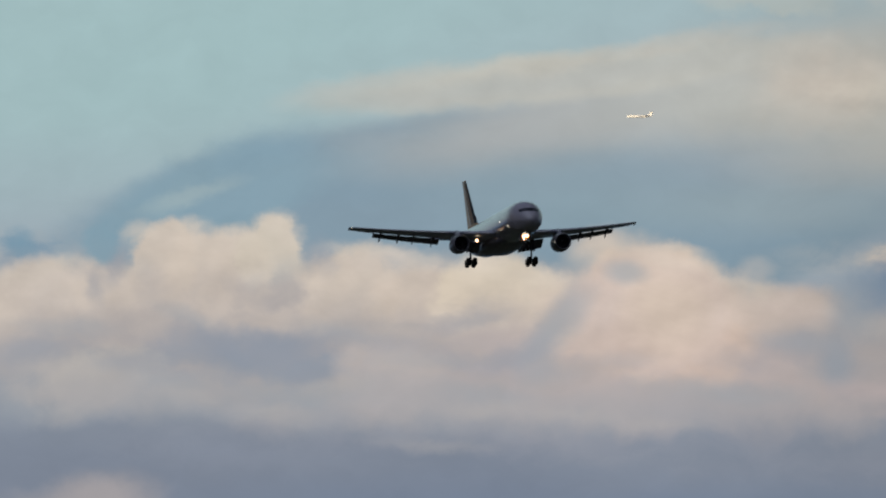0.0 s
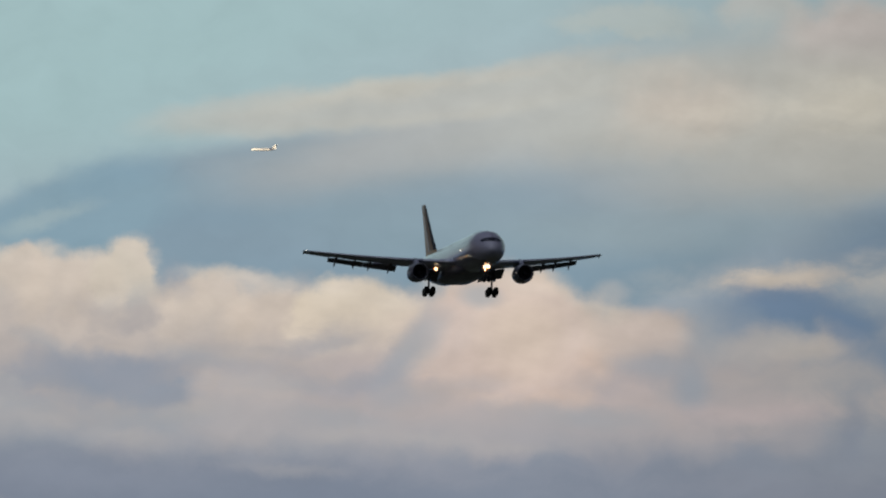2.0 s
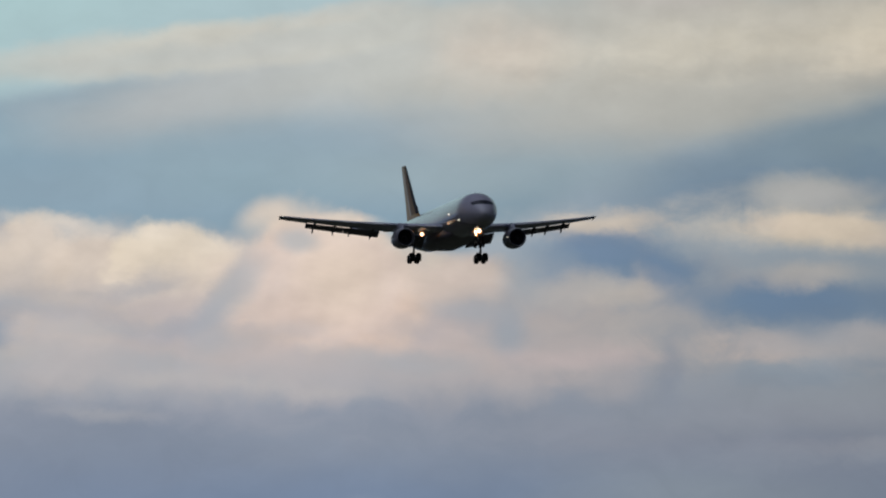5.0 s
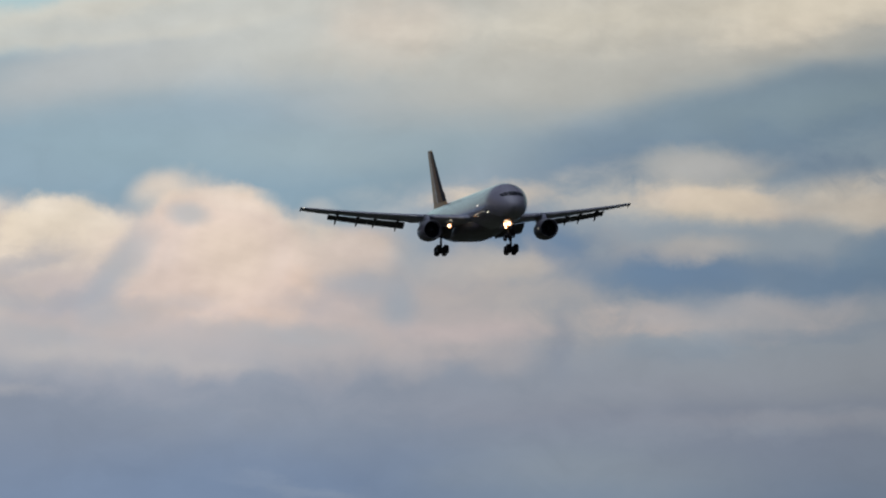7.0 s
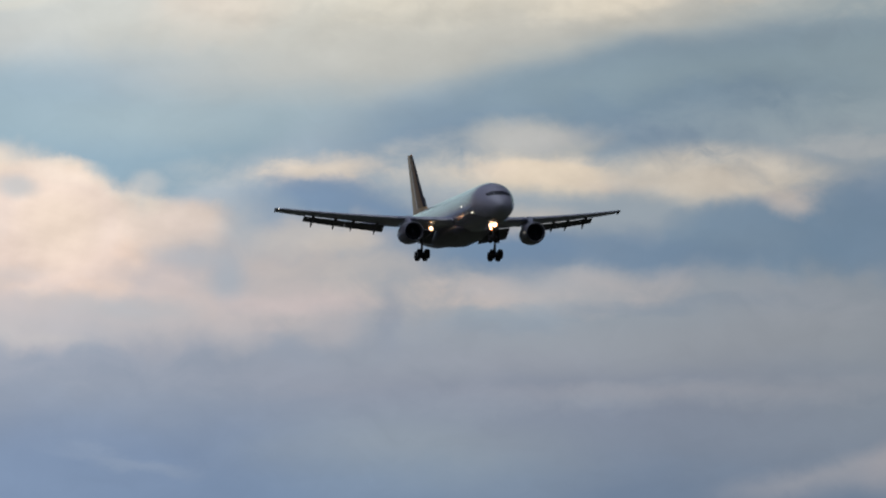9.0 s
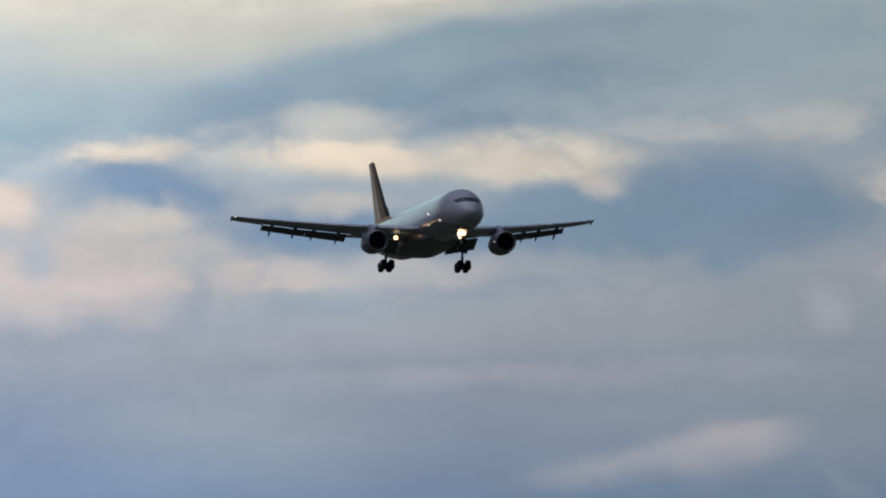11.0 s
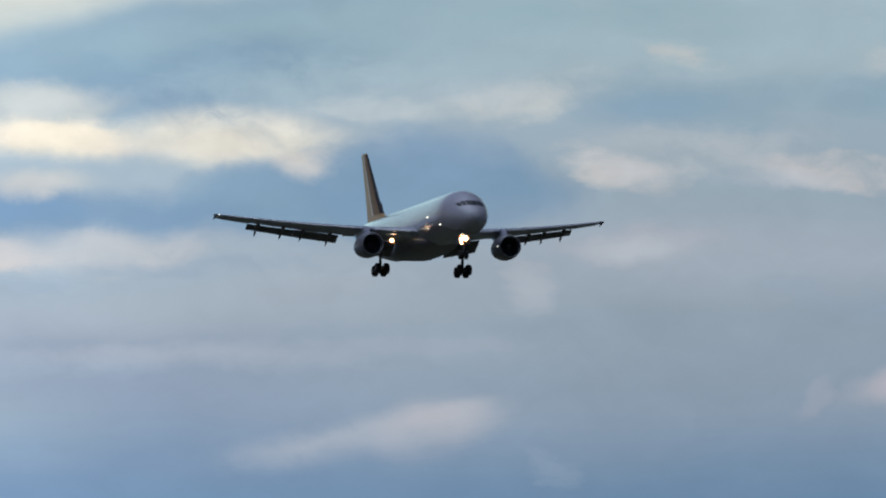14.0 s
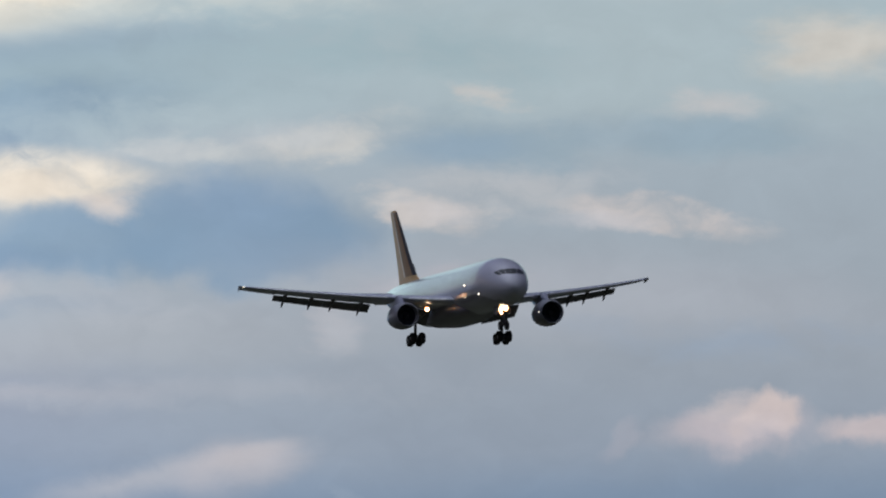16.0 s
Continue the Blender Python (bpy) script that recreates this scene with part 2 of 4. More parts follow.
    lobe(1200, 600, 125, 85, (217, 194, 178), 0.75, 0.9, 0, "firm")
    lobe(1310, 550, 80, 66, (203, 189, 177), 0.8, 0.4, 10, "firm", 0, 0.6)
    lobe(1415, 575, 105, 62, (198, 184, 173), 0.85, 0.4, 10, "firm", 0, 0.6)
    # hollows and folds in the bank
    lobe(640, 660, 700, 75, dusk, 0.75, 0.9, 4, "heap", 0.9)
    lobe(450, 628, 130, 46, (138, 147, 161), 0.85, 0.8, 10, "heap")
    lobe(250, 625, 110, 26, (148, 153, 162), 0.75, 0.8, 0, "wisp")
    lobe(560, 665, 70, 28, (134, 148, 164), 0.7, 0.8, 0, "wisp")
    lobe(780, 560, 110, 20, (170, 166, 166), 0.6, 0.9, -12, "wisp")
    lobe(880, 600, 120, 30, (178, 169, 168), 0.6, 0.9, 8, "heap")
    lobe(120, 640, 180, 36, (160, 160, 164), 0.6, 0.9, 4, "heap", 0.5)
    lobe(100, 690, 150, 40, (180, 172, 168), 0.6, 0.8, 0, "heap", 0.5)
    lobe(700, 690, 150, 40, (186, 175, 172), 0.7, 0.8, 5, "heap", 0.3)
    lobe(960, 690, 240, 40, (184, 172, 170), 0.7, 0.8, 5, "heap", 0.5)
    lobe(1150, 735, 300, 36, (176, 167, 167), 0.6, 0.9, 5, "heap", 0.6)
    lobe(185, 662, 110, 52, (188, 180, 173), 0.65, 0.4, 0, "firm", 0, 0.7)
    lobe(690, 660, 105, 66, (192, 181, 176), 0.65, 0.4, 0, "firm", 0, 0.7)
    lobe(1020, 716, 120, 56, (186, 175, 172), 0.6, 0.4, 0, "firm", 0, 0.7)
    lobe(490, 742, 90, 38, (172, 166, 167), 0.55, 0.5, 0, "firm", 0, 0.7)
    lobe(860, 730, 90, 40, (178, 170, 170), 0.55, 0.5, 0, "firm", 0, 0.7)
    lobe(300, 770, 300, 30, (128, 136, 150), 0.6, 0.9, 3, "wisp", 0.4)
    lobe(1420, 612, 80, 26, (146, 155, 166), 0.5, 0.8, 0, "firm")
    lobe(1492, 620, 46, 85, (132, 146, 163), 0.55, 0.8, 0, "firm")
    lobe(1080, 790, 900, 40, (146, 148, 158), 0.6, 0.9, 3, "wisp", 0.6)
    lobe(150, 885, 130, 40, (166, 160, 162), 0.7, 0.8, 0, "heap")
    lobe(1310, 960, 130, 18, (134, 145, 162), 0.4, 0.9, 8, "wisp")
    # gaps and lit rims further on
    lobe(1750, 600, 340, 120, (160, 160, 164), 0.85, 0.6, 0, "heap", 0.3)
    lobe(1600, 590, 120, 60, (180, 172, 168), 0.8, 0.7, 0, "heap", 0.4)
    lobe(1850, 415, 220, 34, (166, 171, 175), 0.75, 0.9, -4, "wisp", 0.3)
    lobe(2034, 408, 125, 46, (182, 182, 178), 0.85, 0.6, 0, "heap", 0, 0.7)
    lobe(2000, 466, 560, 50, (196, 190, 182), 0.85, 0.7, 1, "wisp", 0.6)
    lobe(1660, 455, 130, 34, (202, 190, 178), 0.85, 0.7, 0, "wisp", 0.4)
    lobe(1705, 520, 160, 64, deep, 0.95, 0.7, 8, "firm", 0.25)
    lobe(1550, 505, 60, 36, (126, 145, 165), 0.45, 0.8, -20, "firm")
    lobe(1725, 572, 66, 36, (190, 181, 174), 0.75, 0.7, 0, "heap")
    lobe(2060, 470, 150, 24, (224, 204, 182), 0.9, 0.7, 5, "wisp", 0.3)
    lobe(1640, 452, 70, 22, (220, 204, 186), 0.8, 0.8, 0, "wisp")
    lobe(2370, 466, 200, 52, (216, 207, 194), 0.92, 0.55, 3, "calm", 0.2)
    lobe(2468, 512, 48, 24, (214, 200, 188), 0.8, 0.8, 0, "wisp")
    lobe(2200, 520, 200, 30, (158, 168, 176), 0.6, 0.9, 0, "wisp", 0.6)
    lobe(1960, 596, 200, 46, deep, 0.92, 0.7, -2, "firm", 0.25)
    lobe(2230, 598, 160, 40, (122, 144, 166), 0.8, 0.7, 4, "heap")
    lobe(2440, 575, 220, 66, (122, 146, 168), 0.85, 0.6, 0, "heap")
    lobe(2720, 560, 260, 95, (122, 146, 169), 0.92, 0.45, 0, "heap")
    lobe(2540, 520, 140, 40, (124, 147, 169), 0.7, 0.8, 0, "wisp")
    lobe(1720, 650, 150, 50, (182, 175, 171), 0.65, 0.7, 0, "heap", 0.3)
    lobe(1960, 660, 180, 30, (192, 180, 175), 0.85, 0.7, 0, "wisp", 0.3)
    lobe(1650, 690, 190, 36, (184, 173, 171), 0.75, 0.9, 0, "wisp", 0.4)
    lobe(2150, 668, 180, 40, (184, 178, 178), 0.85, 0.7, 0, "heap", 0.2)
    lobe(2480, 690, 260, 34, (164, 169, 177), 0.7, 0.9, 0, "wisp", 0.4)
    lobe(2620, 412, 110, 28, (188, 191, 191), 0.85, 0.7, 0, "wisp", 0.3)
    lobe(2860, 402, 170, 42, (194, 193, 190), 0.9, 0.6, -8, "wisp", 0.2)
    lobe(3040, 512, 95, 34, (202, 194, 190), 0.9, 0.7, 14, "wisp")
    lobe(3190, 485, 190, 48, (180, 182, 186), 0.8, 0.8, 0, "wisp", 0.3)
    lobe(3440, 530, 190, 26, (198, 190, 188), 0.85, 0.7, 5, "wisp", 0.3)
    lobe(3186, 400, 190, 50, (146, 164, 177), 0.85, 0.7, 0, "wisp")
    lobe(3566, 385, 180, 46, (148, 166, 178), 0.8, 0.7, 0, "wisp")
    lobe(3136, 315, 64, 20, (192, 190, 188), 0.8, 0.9, 0, "wisp")
    lobe(3546, 325, 80, 30, (188, 187, 188), 0.8, 0.9, 0, "wisp")
    lobe(3790, 220, 150, 70, (204, 198, 190), 0.85, 0.8, 0, "wisp")
    # dim lower layers
    lobe(2250, 760, 700, 56, (160, 165, 172), 0.6, 0.9, -2, "layer")
    lobe(3300, 660, 560, 80, (168, 172, 181), 0.75, 0.9, 3, "layer")
    lobe(2200, 705, 320, 22, (138, 152, 168), 0.5, 0.9, -4, "wisp")
    lobe(2880, 723, 58, 40, (182, 178, 182), 0.45, 0.8, 40, "wisp")
    lobe(3070, 650, 120, 36, (176, 174, 182), 0.7, 0.9, 0, "wisp")
    lobe(2500, 850, 700, 30, (156, 162, 172), 0.5, 0.9, -2, "wisp", 0.6)
    lobe(3600, 740, 300, 40, (144, 158, 176), 0.6, 0.9, 0, "wisp", 0.3)
    lobe(2590, 1000, 250, 46, (164, 167, 176), 0.85, 0.6, -9, "calm", 0.25, 0.8)
    lobe(2710, 985, 112, 66, (170, 170, 178), 0.8, 0.5, -14, "calm", 0, 0.7)
    lobe(2735, 946, 90, 22, (182, 178, 182), 0.7, 0.8, -16, "calm")
    lobe(2935, 1056, 70, 24, (144, 157, 175), 0.5, 0.9, 35, "wisp")
    lobe(3610, 902, 120, 56, (184, 176, 182), 0.9, 0.5, -6, "heap", 0, 0.5)
    lobe(3635, 882, 72, 46, (202, 188, 186), 0.9, 0.35, 0, "heap", 0, 0.5)
    lobe(3386, 930, 40, 24, (174, 172, 182), 0.35, 0.7, -30, "heap")
    lobe(3830, 915, 90, 45, (194, 182, 184), 0.85, 0.5, 10, "heap", 0, 0.5)

    # a notch of blue between two heaps, rosier light round the tower, the dull base
    lobe(180, 432, 40, 42, (130, 158, 173), 0.85, 0.45, 8, "true")
    lobe(680, 470, 74, 40, (206, 193, 182), 0.75, 0.5, 0, "true", 0, 0.8)
    lobe(1190, 620, 380, 120, (201, 178, 170), 0.35, 0.9, 3, "true")
    lobe(1360, 815, 400, 80, (132, 141, 156), 0.4, 0.9, 0, "true")
    lobe(650, 712, 620, 56, (157, 161, 167), 0.45, 0.9, 2, "true")
    lobe(1230, 725, 230, 40, (160, 162, 168), 0.4, 0.9, 2, "true")
    # crests and creases of the heaped bank
    crest, fold = (211, 199, 186), (150, 154, 164)
    for u, v, w, h, turn, k in ((100, 472, 56, 24, -6, 0.6), (30, 492, 44, 22, 0, 0.5), (252, 420, 36, 26, -20, 0.7), (325, 404, 54, 22, 0, 0.7),
                                (420, 418, 44, 20, 10, 0.6), (486, 394, 40, 24, 0, 0.8), (525, 425, 26, 34, -20, 0.6), (640, 446, 76, 22, 0, 0.7),
                                (760, 462, 60, 22, 8, 0.5), (870, 470, 66, 24, -6, 0.6), (960, 500, 60, 26, 0, 0.5), (1100, 456, 52, 18, -14, 0.5),
                                (1180, 446, 66, 20, 6, 0.7), (1245, 486, 40, 30, 30, 0.5), (1340, 512, 66, 22, 8, 0.6), (1430, 540, 60, 20, 16, 0.6)):
        lobe(u, v, w, h, crest, k, 0.8, turn, "true", 0, 0.8)
    for u, v, w, h, turn, k in ((165, 505, 20, 34, 0, 0.45), (205, 470, 20, 44, 20, 0.4), (575, 455, 22, 40, -20, 0.35), (1006, 545, 30, 62, 42, 0.5),
                                (955, 610, 26, 56, 38, 0.5), (470, 628, 110, 34, 8, 0.6), (545, 655, 46, 24, 0, 0.6), (330, 610, 90, 22, 4, 0.4),
                                (230, 642, 66, 22, 0, 0.5), (830, 572, 76, 16, -14, 0.35), (700, 610, 90, 18, 6, 0.3), (905, 640, 66, 24, -20, 0.5),
                                (1300, 640, 70, 24, 8, 0.3), (60, 620, 70, 18, -6, 0.4)):
        lobe(u, v, w, h, fold, k, 0.85, turn, "true")
    # duller hollows lower in the bank
    for u, v, w, h, turn, k in ((1445, 600, 84, 36, 4, 0.35), (1475, 655, 56, 28, 0, 0.35), (1230, 690, 150, 22, 4, 0.35), (1000, 660, 90, 26, -8, 0.35),
                                (1070, 545, 28, 70, 30, 0.35), (1030, 500, 24, 40, 30, 0.3), (600, 585, 90, 20, 6, 0.3), (760, 640, 120, 18, 4, 0.3),
                                (120, 580, 90, 20, 4, 0.35), (330, 560, 60, 16, 20, 0.3), (1340, 700, 110, 20, 0, 0.35), (560, 700, 140, 22, 4, 0.35),
                                (60, 730, 130, 26, 0, 0.4), (860, 700, 90, 18, 6, 0.3), (1120, 640, 60, 20, -10, 0.25), (300, 672, 80, 18, 4, 0.35)):
        lobe(u, v, w, h, (157, 162, 168), k, 0.9, turn, "true")
    for u, v, w, h, turn, k in ((470, 738, 90, 26, 0, 0.5), (80, 700, 70, 26, -6, 0.5), (600, 690, 70, 24, 4, 0.45), (860, 735, 80, 22, -4, 0.4),
                                (330, 705, 60, 24, 8, 0.45), (1010, 745, 90, 20, 3, 0.4), (1160, 760, 70, 18, 0, 0.35), (760, 790, 110, 18, 3, 0.3)):
        lobe(u, v, w, h, (178, 173, 171), k, 0.8, turn, "true", 0, 0.8)
    lobe(230, 700, 150, 40, (172, 168, 168), 0.5, 0.8, 3, "true")
    lobe(690, 720, 120, 40, (178, 171, 171), 0.5, 0.8, -3, "true")
    lobe(420, 800, 260, 40, (140, 146, 160), 0.45, 0.9, 3, "true")
    lobe(185, 872, 95, 40, (168, 161, 162), 0.6, 0.8, 0, "true")
    # the round tower, the lit heap behind its shoulder and the shaded cleft before it
    lobe(1056, 446, 60, 42, (214, 198, 183), 0.75, 0.6, -20, "round", 0, 0.8)
    lobe(1150, 562, 148, 128, (207, 189, 180), 0.8, 0.2, 0, "round", 0, 0.5)
    lobe(1185, 548, 92, 78, (219, 200, 181), 0.5, 0.8, 0, "round")
    lobe(1180, 458, 80, 22, (221, 205, 190), 0.5, 0.9, 4, "round")
    lobe(1106, 484, 44, 25, (168, 173, 177), 0.65, 0.7, 6, "round")
    lobe(1000, 568, 32, 76, (164, 168, 173), 0.55, 0.7, 40, "round")
    lobe(945, 640, 40, 50, (164, 166, 172), 0.5, 0.8, 40, "round")
    lobe(1412, 546, 72, 42, (203, 187, 178), 0.65, 0.5, 6, "round", 0, 0.6)
    lobe(1405, 606, 78, 22, (162, 165, 172), 0.5, 0.8, 4, "round")
    lobe(1340, 480, 36, 24, (186, 184, 182), 0.55, 0.7, 0, "round")
    lobe(1515, 556, 54, 48, (148, 162, 173), 0.45, 0.9, 0, "round")
    lobe(1480, 642, 28, 46, (150, 160, 171), 0.5, 0.9, 0, "round")
    lobe(1611, 691, 140, 20, (191, 177, 176), 0.5, 0.8, 0, "round")
    # the arched dark gap beyond the tower, with its lit rims
    lobe(1650, 488, 100, 40, (116, 137, 162), 0.85, 0.7, 6, "true")
    lobe(1566, 528, 46, 34, (130, 148, 167), 0.6, 0.8, -30, "true")
    lobe(1755, 532, 58, 44, (116, 137, 162), 0.8, 0.7, 30, "true")
    lobe(1635, 566, 62, 40, (180, 176, 173), 0.75, 0.7, 0, "true", 0, 0.7)
    lobe(1578, 580, 52, 36, (176, 173, 172), 0.6, 0.8, 0, "true")
    lobe(1672, 582, 58, 34, (194, 185, 177), 0.65, 0.8, 0, "true", 0, 0.8)
    lobe(2735, 582, 150, 46, (126, 148, 171), 0.5, 0.8, 0, "true")
    lobe(1690, 442, 76, 18, (202, 191, 180), 0.7, 0.8, 4, "true")
    lobe(1640, 450, 60, 18, (210, 197, 182), 0.6, 0.8, 0, "true")
    lobe(1985, 584, 118, 40, (112, 135, 162), 0.8, 0.7, 3, "true")
    lobe(2058, 462, 104, 24, (219, 203, 187), 0.8, 0.7, 4, "true")
    lobe(2028, 400, 110, 30, (178, 178, 180), 0.55, 0.8, 0, "true")
    lobe(2328, 470, 92, 30, (204, 193, 184), 0.6, 0.8, 2, "true")
    lobe(2478, 512, 44, 26, (212, 200, 190), 0.7, 0.8, 14, "true")
    lobe(2180, 478, 110, 22, (190, 184, 180), 0.5, 0.9, 0, "true")
    lobe(1928, 660, 76, 24, (186, 179, 178), 0.55, 0.8, 6, "true", 0, 0.8)
    lobe(2128, 650, 86, 30, (180, 177, 179), 0.6, 0.8, -4, "true", 0, 0.8)
    lobe(2255, 645, 46, 26, (176, 175, 179), 0.5, 0.8, 0, "true", 0, 0.8)
    lobe(1768, 716, 24, 72, (136, 144, 159), 0.5, 0.9, 6, "true")
    lobe(1668, 734, 58, 42, (167, 164, 168), 0.55, 0.8, 0, "true")
    lobe(2228, 842, 300, 15, (156, 158, 168), 0.5, 0.9, -1, "true")
    lobe(1980, 790, 200, 24, (150, 154, 166), 0.4, 0.9, 2, "true")
    lobe(2017, 460, 98, 20, (219, 200, 186), 0.6, 0.7, 4, "round")
    lobe(2122, 475, 56, 14, (206, 191, 183), 0.5, 0.8, 12, "round")
    lobe(2133, 596, 330, 40, (117, 140, 166), 0.5, 0.7, 2, "true")
    lobe(2023, 640, 70, 25, (126, 145, 166), 0.5, 0.8, 6, "round")
    lobe(1948, 664, 58, 26, (185, 178, 178), 0.5, 0.7, 0, "round", 0, 0.8)
    lobe(2120, 664, 108, 30, (177, 175, 178), 0.5, 0.7, 0, "round", 0, 0.8)
    # lit breaks and slate folds towards the end
    lobe(1800, 480, 54, 36, (146, 160, 173), 0.35, 0.9, 0, "true")
    lobe(1760, 1020, 300, 70, (116, 138, 165), 0.4, 0.9, 0, "true")
    lobe(2240, 92, 230, 52, (236, 226, 206), 0.55, 0.7, -3, "true")
    lobe(2900, 78, 480, 26, (214, 208, 198), 0.6, 0.7, 0, "true")
    lobe(3500, 92, 240, 50, (206, 201, 195), 0.5, 0.8, 0, "true")
    lobe(2052, 466, 130, 34, (226, 211, 190), 0.75, 0.8, 2, "true")
    lobe(2312, 470, 150, 42, (213, 203, 188), 0.65, 0.8, 3, "true")
    lobe(2002, 400, 90, 36, (192, 190, 186), 0.5, 0.8, 0, "true")
    lobe(2010, 542, 100, 26, (200, 190, 180), 0.55, 0.8, -4, "true")
    lobe(2592, 414, 78, 22, (182, 187, 191), 0.6, 0.8, 2, "true")
    lobe(2802, 402, 140, 40, (184, 188, 192), 0.6, 0.8, -4, "true", 0, 0.8)
    lobe(2712, 498, 160, 58, (128, 150, 174), 0.65, 0.7, 2, "true")
    lobe(2392, 540, 104, 38, (130, 152, 173), 0.6, 0.8, 0, "true")
    lobe(2072, 668, 150, 40, (176, 178, 183), 0.45, 0.8, 0, "true")
    lobe(3064, 522, 68, 24, (198, 193, 194), 0.65, 0.8, 8, "true")
    lobe(3352, 536, 100, 18, (188, 187, 192), 0.6, 0.8, 4, "true")
    lobe(3092, 408, 130, 38, (138, 160, 180), 0.6, 0.8, 0, "true")
    lobe(3496, 384, 180, 38, (144, 163, 178), 0.5, 0.8, 0, "true")
    lobe(2882, 728, 40, 52, (172, 176, 184), 0.6, 0.8, -30, "true")
    lobe(3062, 660, 96, 28, (187, 187, 192), 0.75, 0.8, 0, "true")
    lobe(2500, 838, 420, 26, (160, 165, 175), 0.4, 0.9, -2, "true")
    lobe(2770, 968, 80, 40, (176, 175, 182), 0.6, 0.7, -16, "true", 0, 0.8)
    lobe(3560, 908, 130, 36, (186, 179, 185), 0.6, 0.7, -6, "true", 0, 0.7)
    lobe(3580, 878, 66, 34, (202, 190, 190), 0.7, 0.6, -10, "true", 0, 0.7)

    # past the view: dull mauve cloud, paler overhead, warmer towards the sunset, darker away from it
    far = n.new("ShaderNodeSeparateXYZ")
    l.new(flat, far.inputs[0])

    def beyond(output, lo, hi, tone):
        r, mx = n.new("ShaderNodeMapRange"), n.new("ShaderNodeMix")
        r.interpolation_type, mx.data_type = "SMOOTHSTEP", "RGBA"
        r.inputs["From Min"].default_value, r.inputs["From Max"].default_value = lo, hi
        l.new(output, r.inputs[0])
        l.new(r.outputs[0], mx.inputs["Factor"])
        l.new(state["colour"], mx.inputs["A"])
        mx.inputs["B"].default_value = lin(*tone)
        state["colour"] = mx.outputs["Result"]

    beyond(far.outputs[0], -1.0, -12.0, (88, 80, 80))
    beyond(far.outputs[0], 5.5, 14.0, (40, 42, 56))
    beyond(far.outputs[1], -0.6, -7.0, (72, 75, 98))
    beyond(far.outputs[1], -14.0, -40.0, (206, 211, 230))

    # a little mottling in the clouds' own thickness
    mot, br = n.new("ShaderNodeMapRange"), n.new("ShaderNodeVectorMath")
    mot.inputs["From Min"].default_value, mot.inputs["From Max"].default_value = 0.25, 0.75
    mot.inputs["To Min"].default_value, mot.inputs["To Max"].default_value = 0.955, 1.045
    l.new(grain, mot.inputs[0])
    br.operation = "SCALE"
    # puffs in the lit clouds: each small swelling is paler on the side of the low sun
    puff, step_, hue = noise_at(flat, 9.5, 4, (0.85, 1.2, 1), 0.5, colour=False), n.new("ShaderNodeVectorMath"), n.new("ShaderNodeSeparateColor")
    step_.inputs[1].default_value = (0.014, 0.024, 0)
    l.new(flat, step_.inputs[0])
    back = noise_at(step_.outputs[0], 9.5, 4, (0.85, 1.2, 1), 0.5, colour=False)
    lit, gap, amount, whole = n.new("ShaderNodeMapRange"), n.new("ShaderNodeMath"), n.new("ShaderNodeMath"), n.new("ShaderNodeMath")
    l.new(state["colour"], hue.inputs[0])
    l.new(hue.outputs[0], lit.inputs[0])
    lit.inputs["From Min"].default_value, lit.inputs["From Max"].default_value = 0.40, 0.60
    lit.inputs["To Min"].default_value, lit.inputs["To Max"].default_value = 0.0, 0.42
    gap.operation, amount.operation, whole.operation = "SUBTRACT", "MULTIPLY", "ADD"
    l.new(puff, gap.inputs[0])
    l.new(back, gap.inputs[1])
    l.new(gap.outputs[0], amount.inputs[0])
    l.new(lit.outputs[0], amount.inputs[1])
    l.new(amount.outputs[0], whole.inputs[0])
    l.new(mot.outputs[0], whole.inputs[1])
    # the sky dims away from the sunset
    fu, fr, fd, dim = (n.new("ShaderNode" + k) for k in ("SeparateXYZ", "MapRange", "ValToRGB", "VectorMath"))
    l.new(flat, fu.inputs[0])
    fr.inputs["From Min"].default_value, fr.inputs["From Max"].default_value = 0.7, 3.2
    l.new(fu.outputs[0], fr.inputs[0])
    l.new(fr.outputs[0], fd.inputs[0])
    stops_ = ((0.0, 0.2, 0.985), (0.19, 0.2, 0.985), (0.34, 0.0, 0.99), (0.46, -0.15, 0.985), (0.68, -0.5, 1.0), (0.95, -0.72, 0.99))
    while len(fd.color_ramp.elements) < len(stops_):
        fd.color_ramp.elements.new(0.5)
    for e, (p, g, k) in zip(fd.color_ramp.elements, stops_):
        e.position, e.color = p, (k * 2 ** (g - 0.2), 2 ** (g - 0.2), 2 ** (g - 0.2), 1)
    dim.operation = "MULTIPLY"
    l.new(state["colour"], dim.inputs[0])
    l.new(fd.outputs[0], dim.inputs[1])
    emi.inputs["Strength"].default_value = 2 ** 0.2
    l.new(dim.outputs[0], br.inputs[0])
    l.new(whole.outputs[0], br.inputs["Scale"])
    l.new(br.outputs[0], emi.inputs[0])
    return m


# the sky is shaded in upright stretches, each with the clouds that reach into it
STRETCHES = [(-20000, 100), *((k, k + 100) for k in range(100, 3900, 100)), (3900, 24000)]
SKY = [sky_material(a, b) for a, b in STRETCHES]


def stretch(u):
    return max(0, min(len(SKY) - 1, int((u - 100) // 100) + 1))


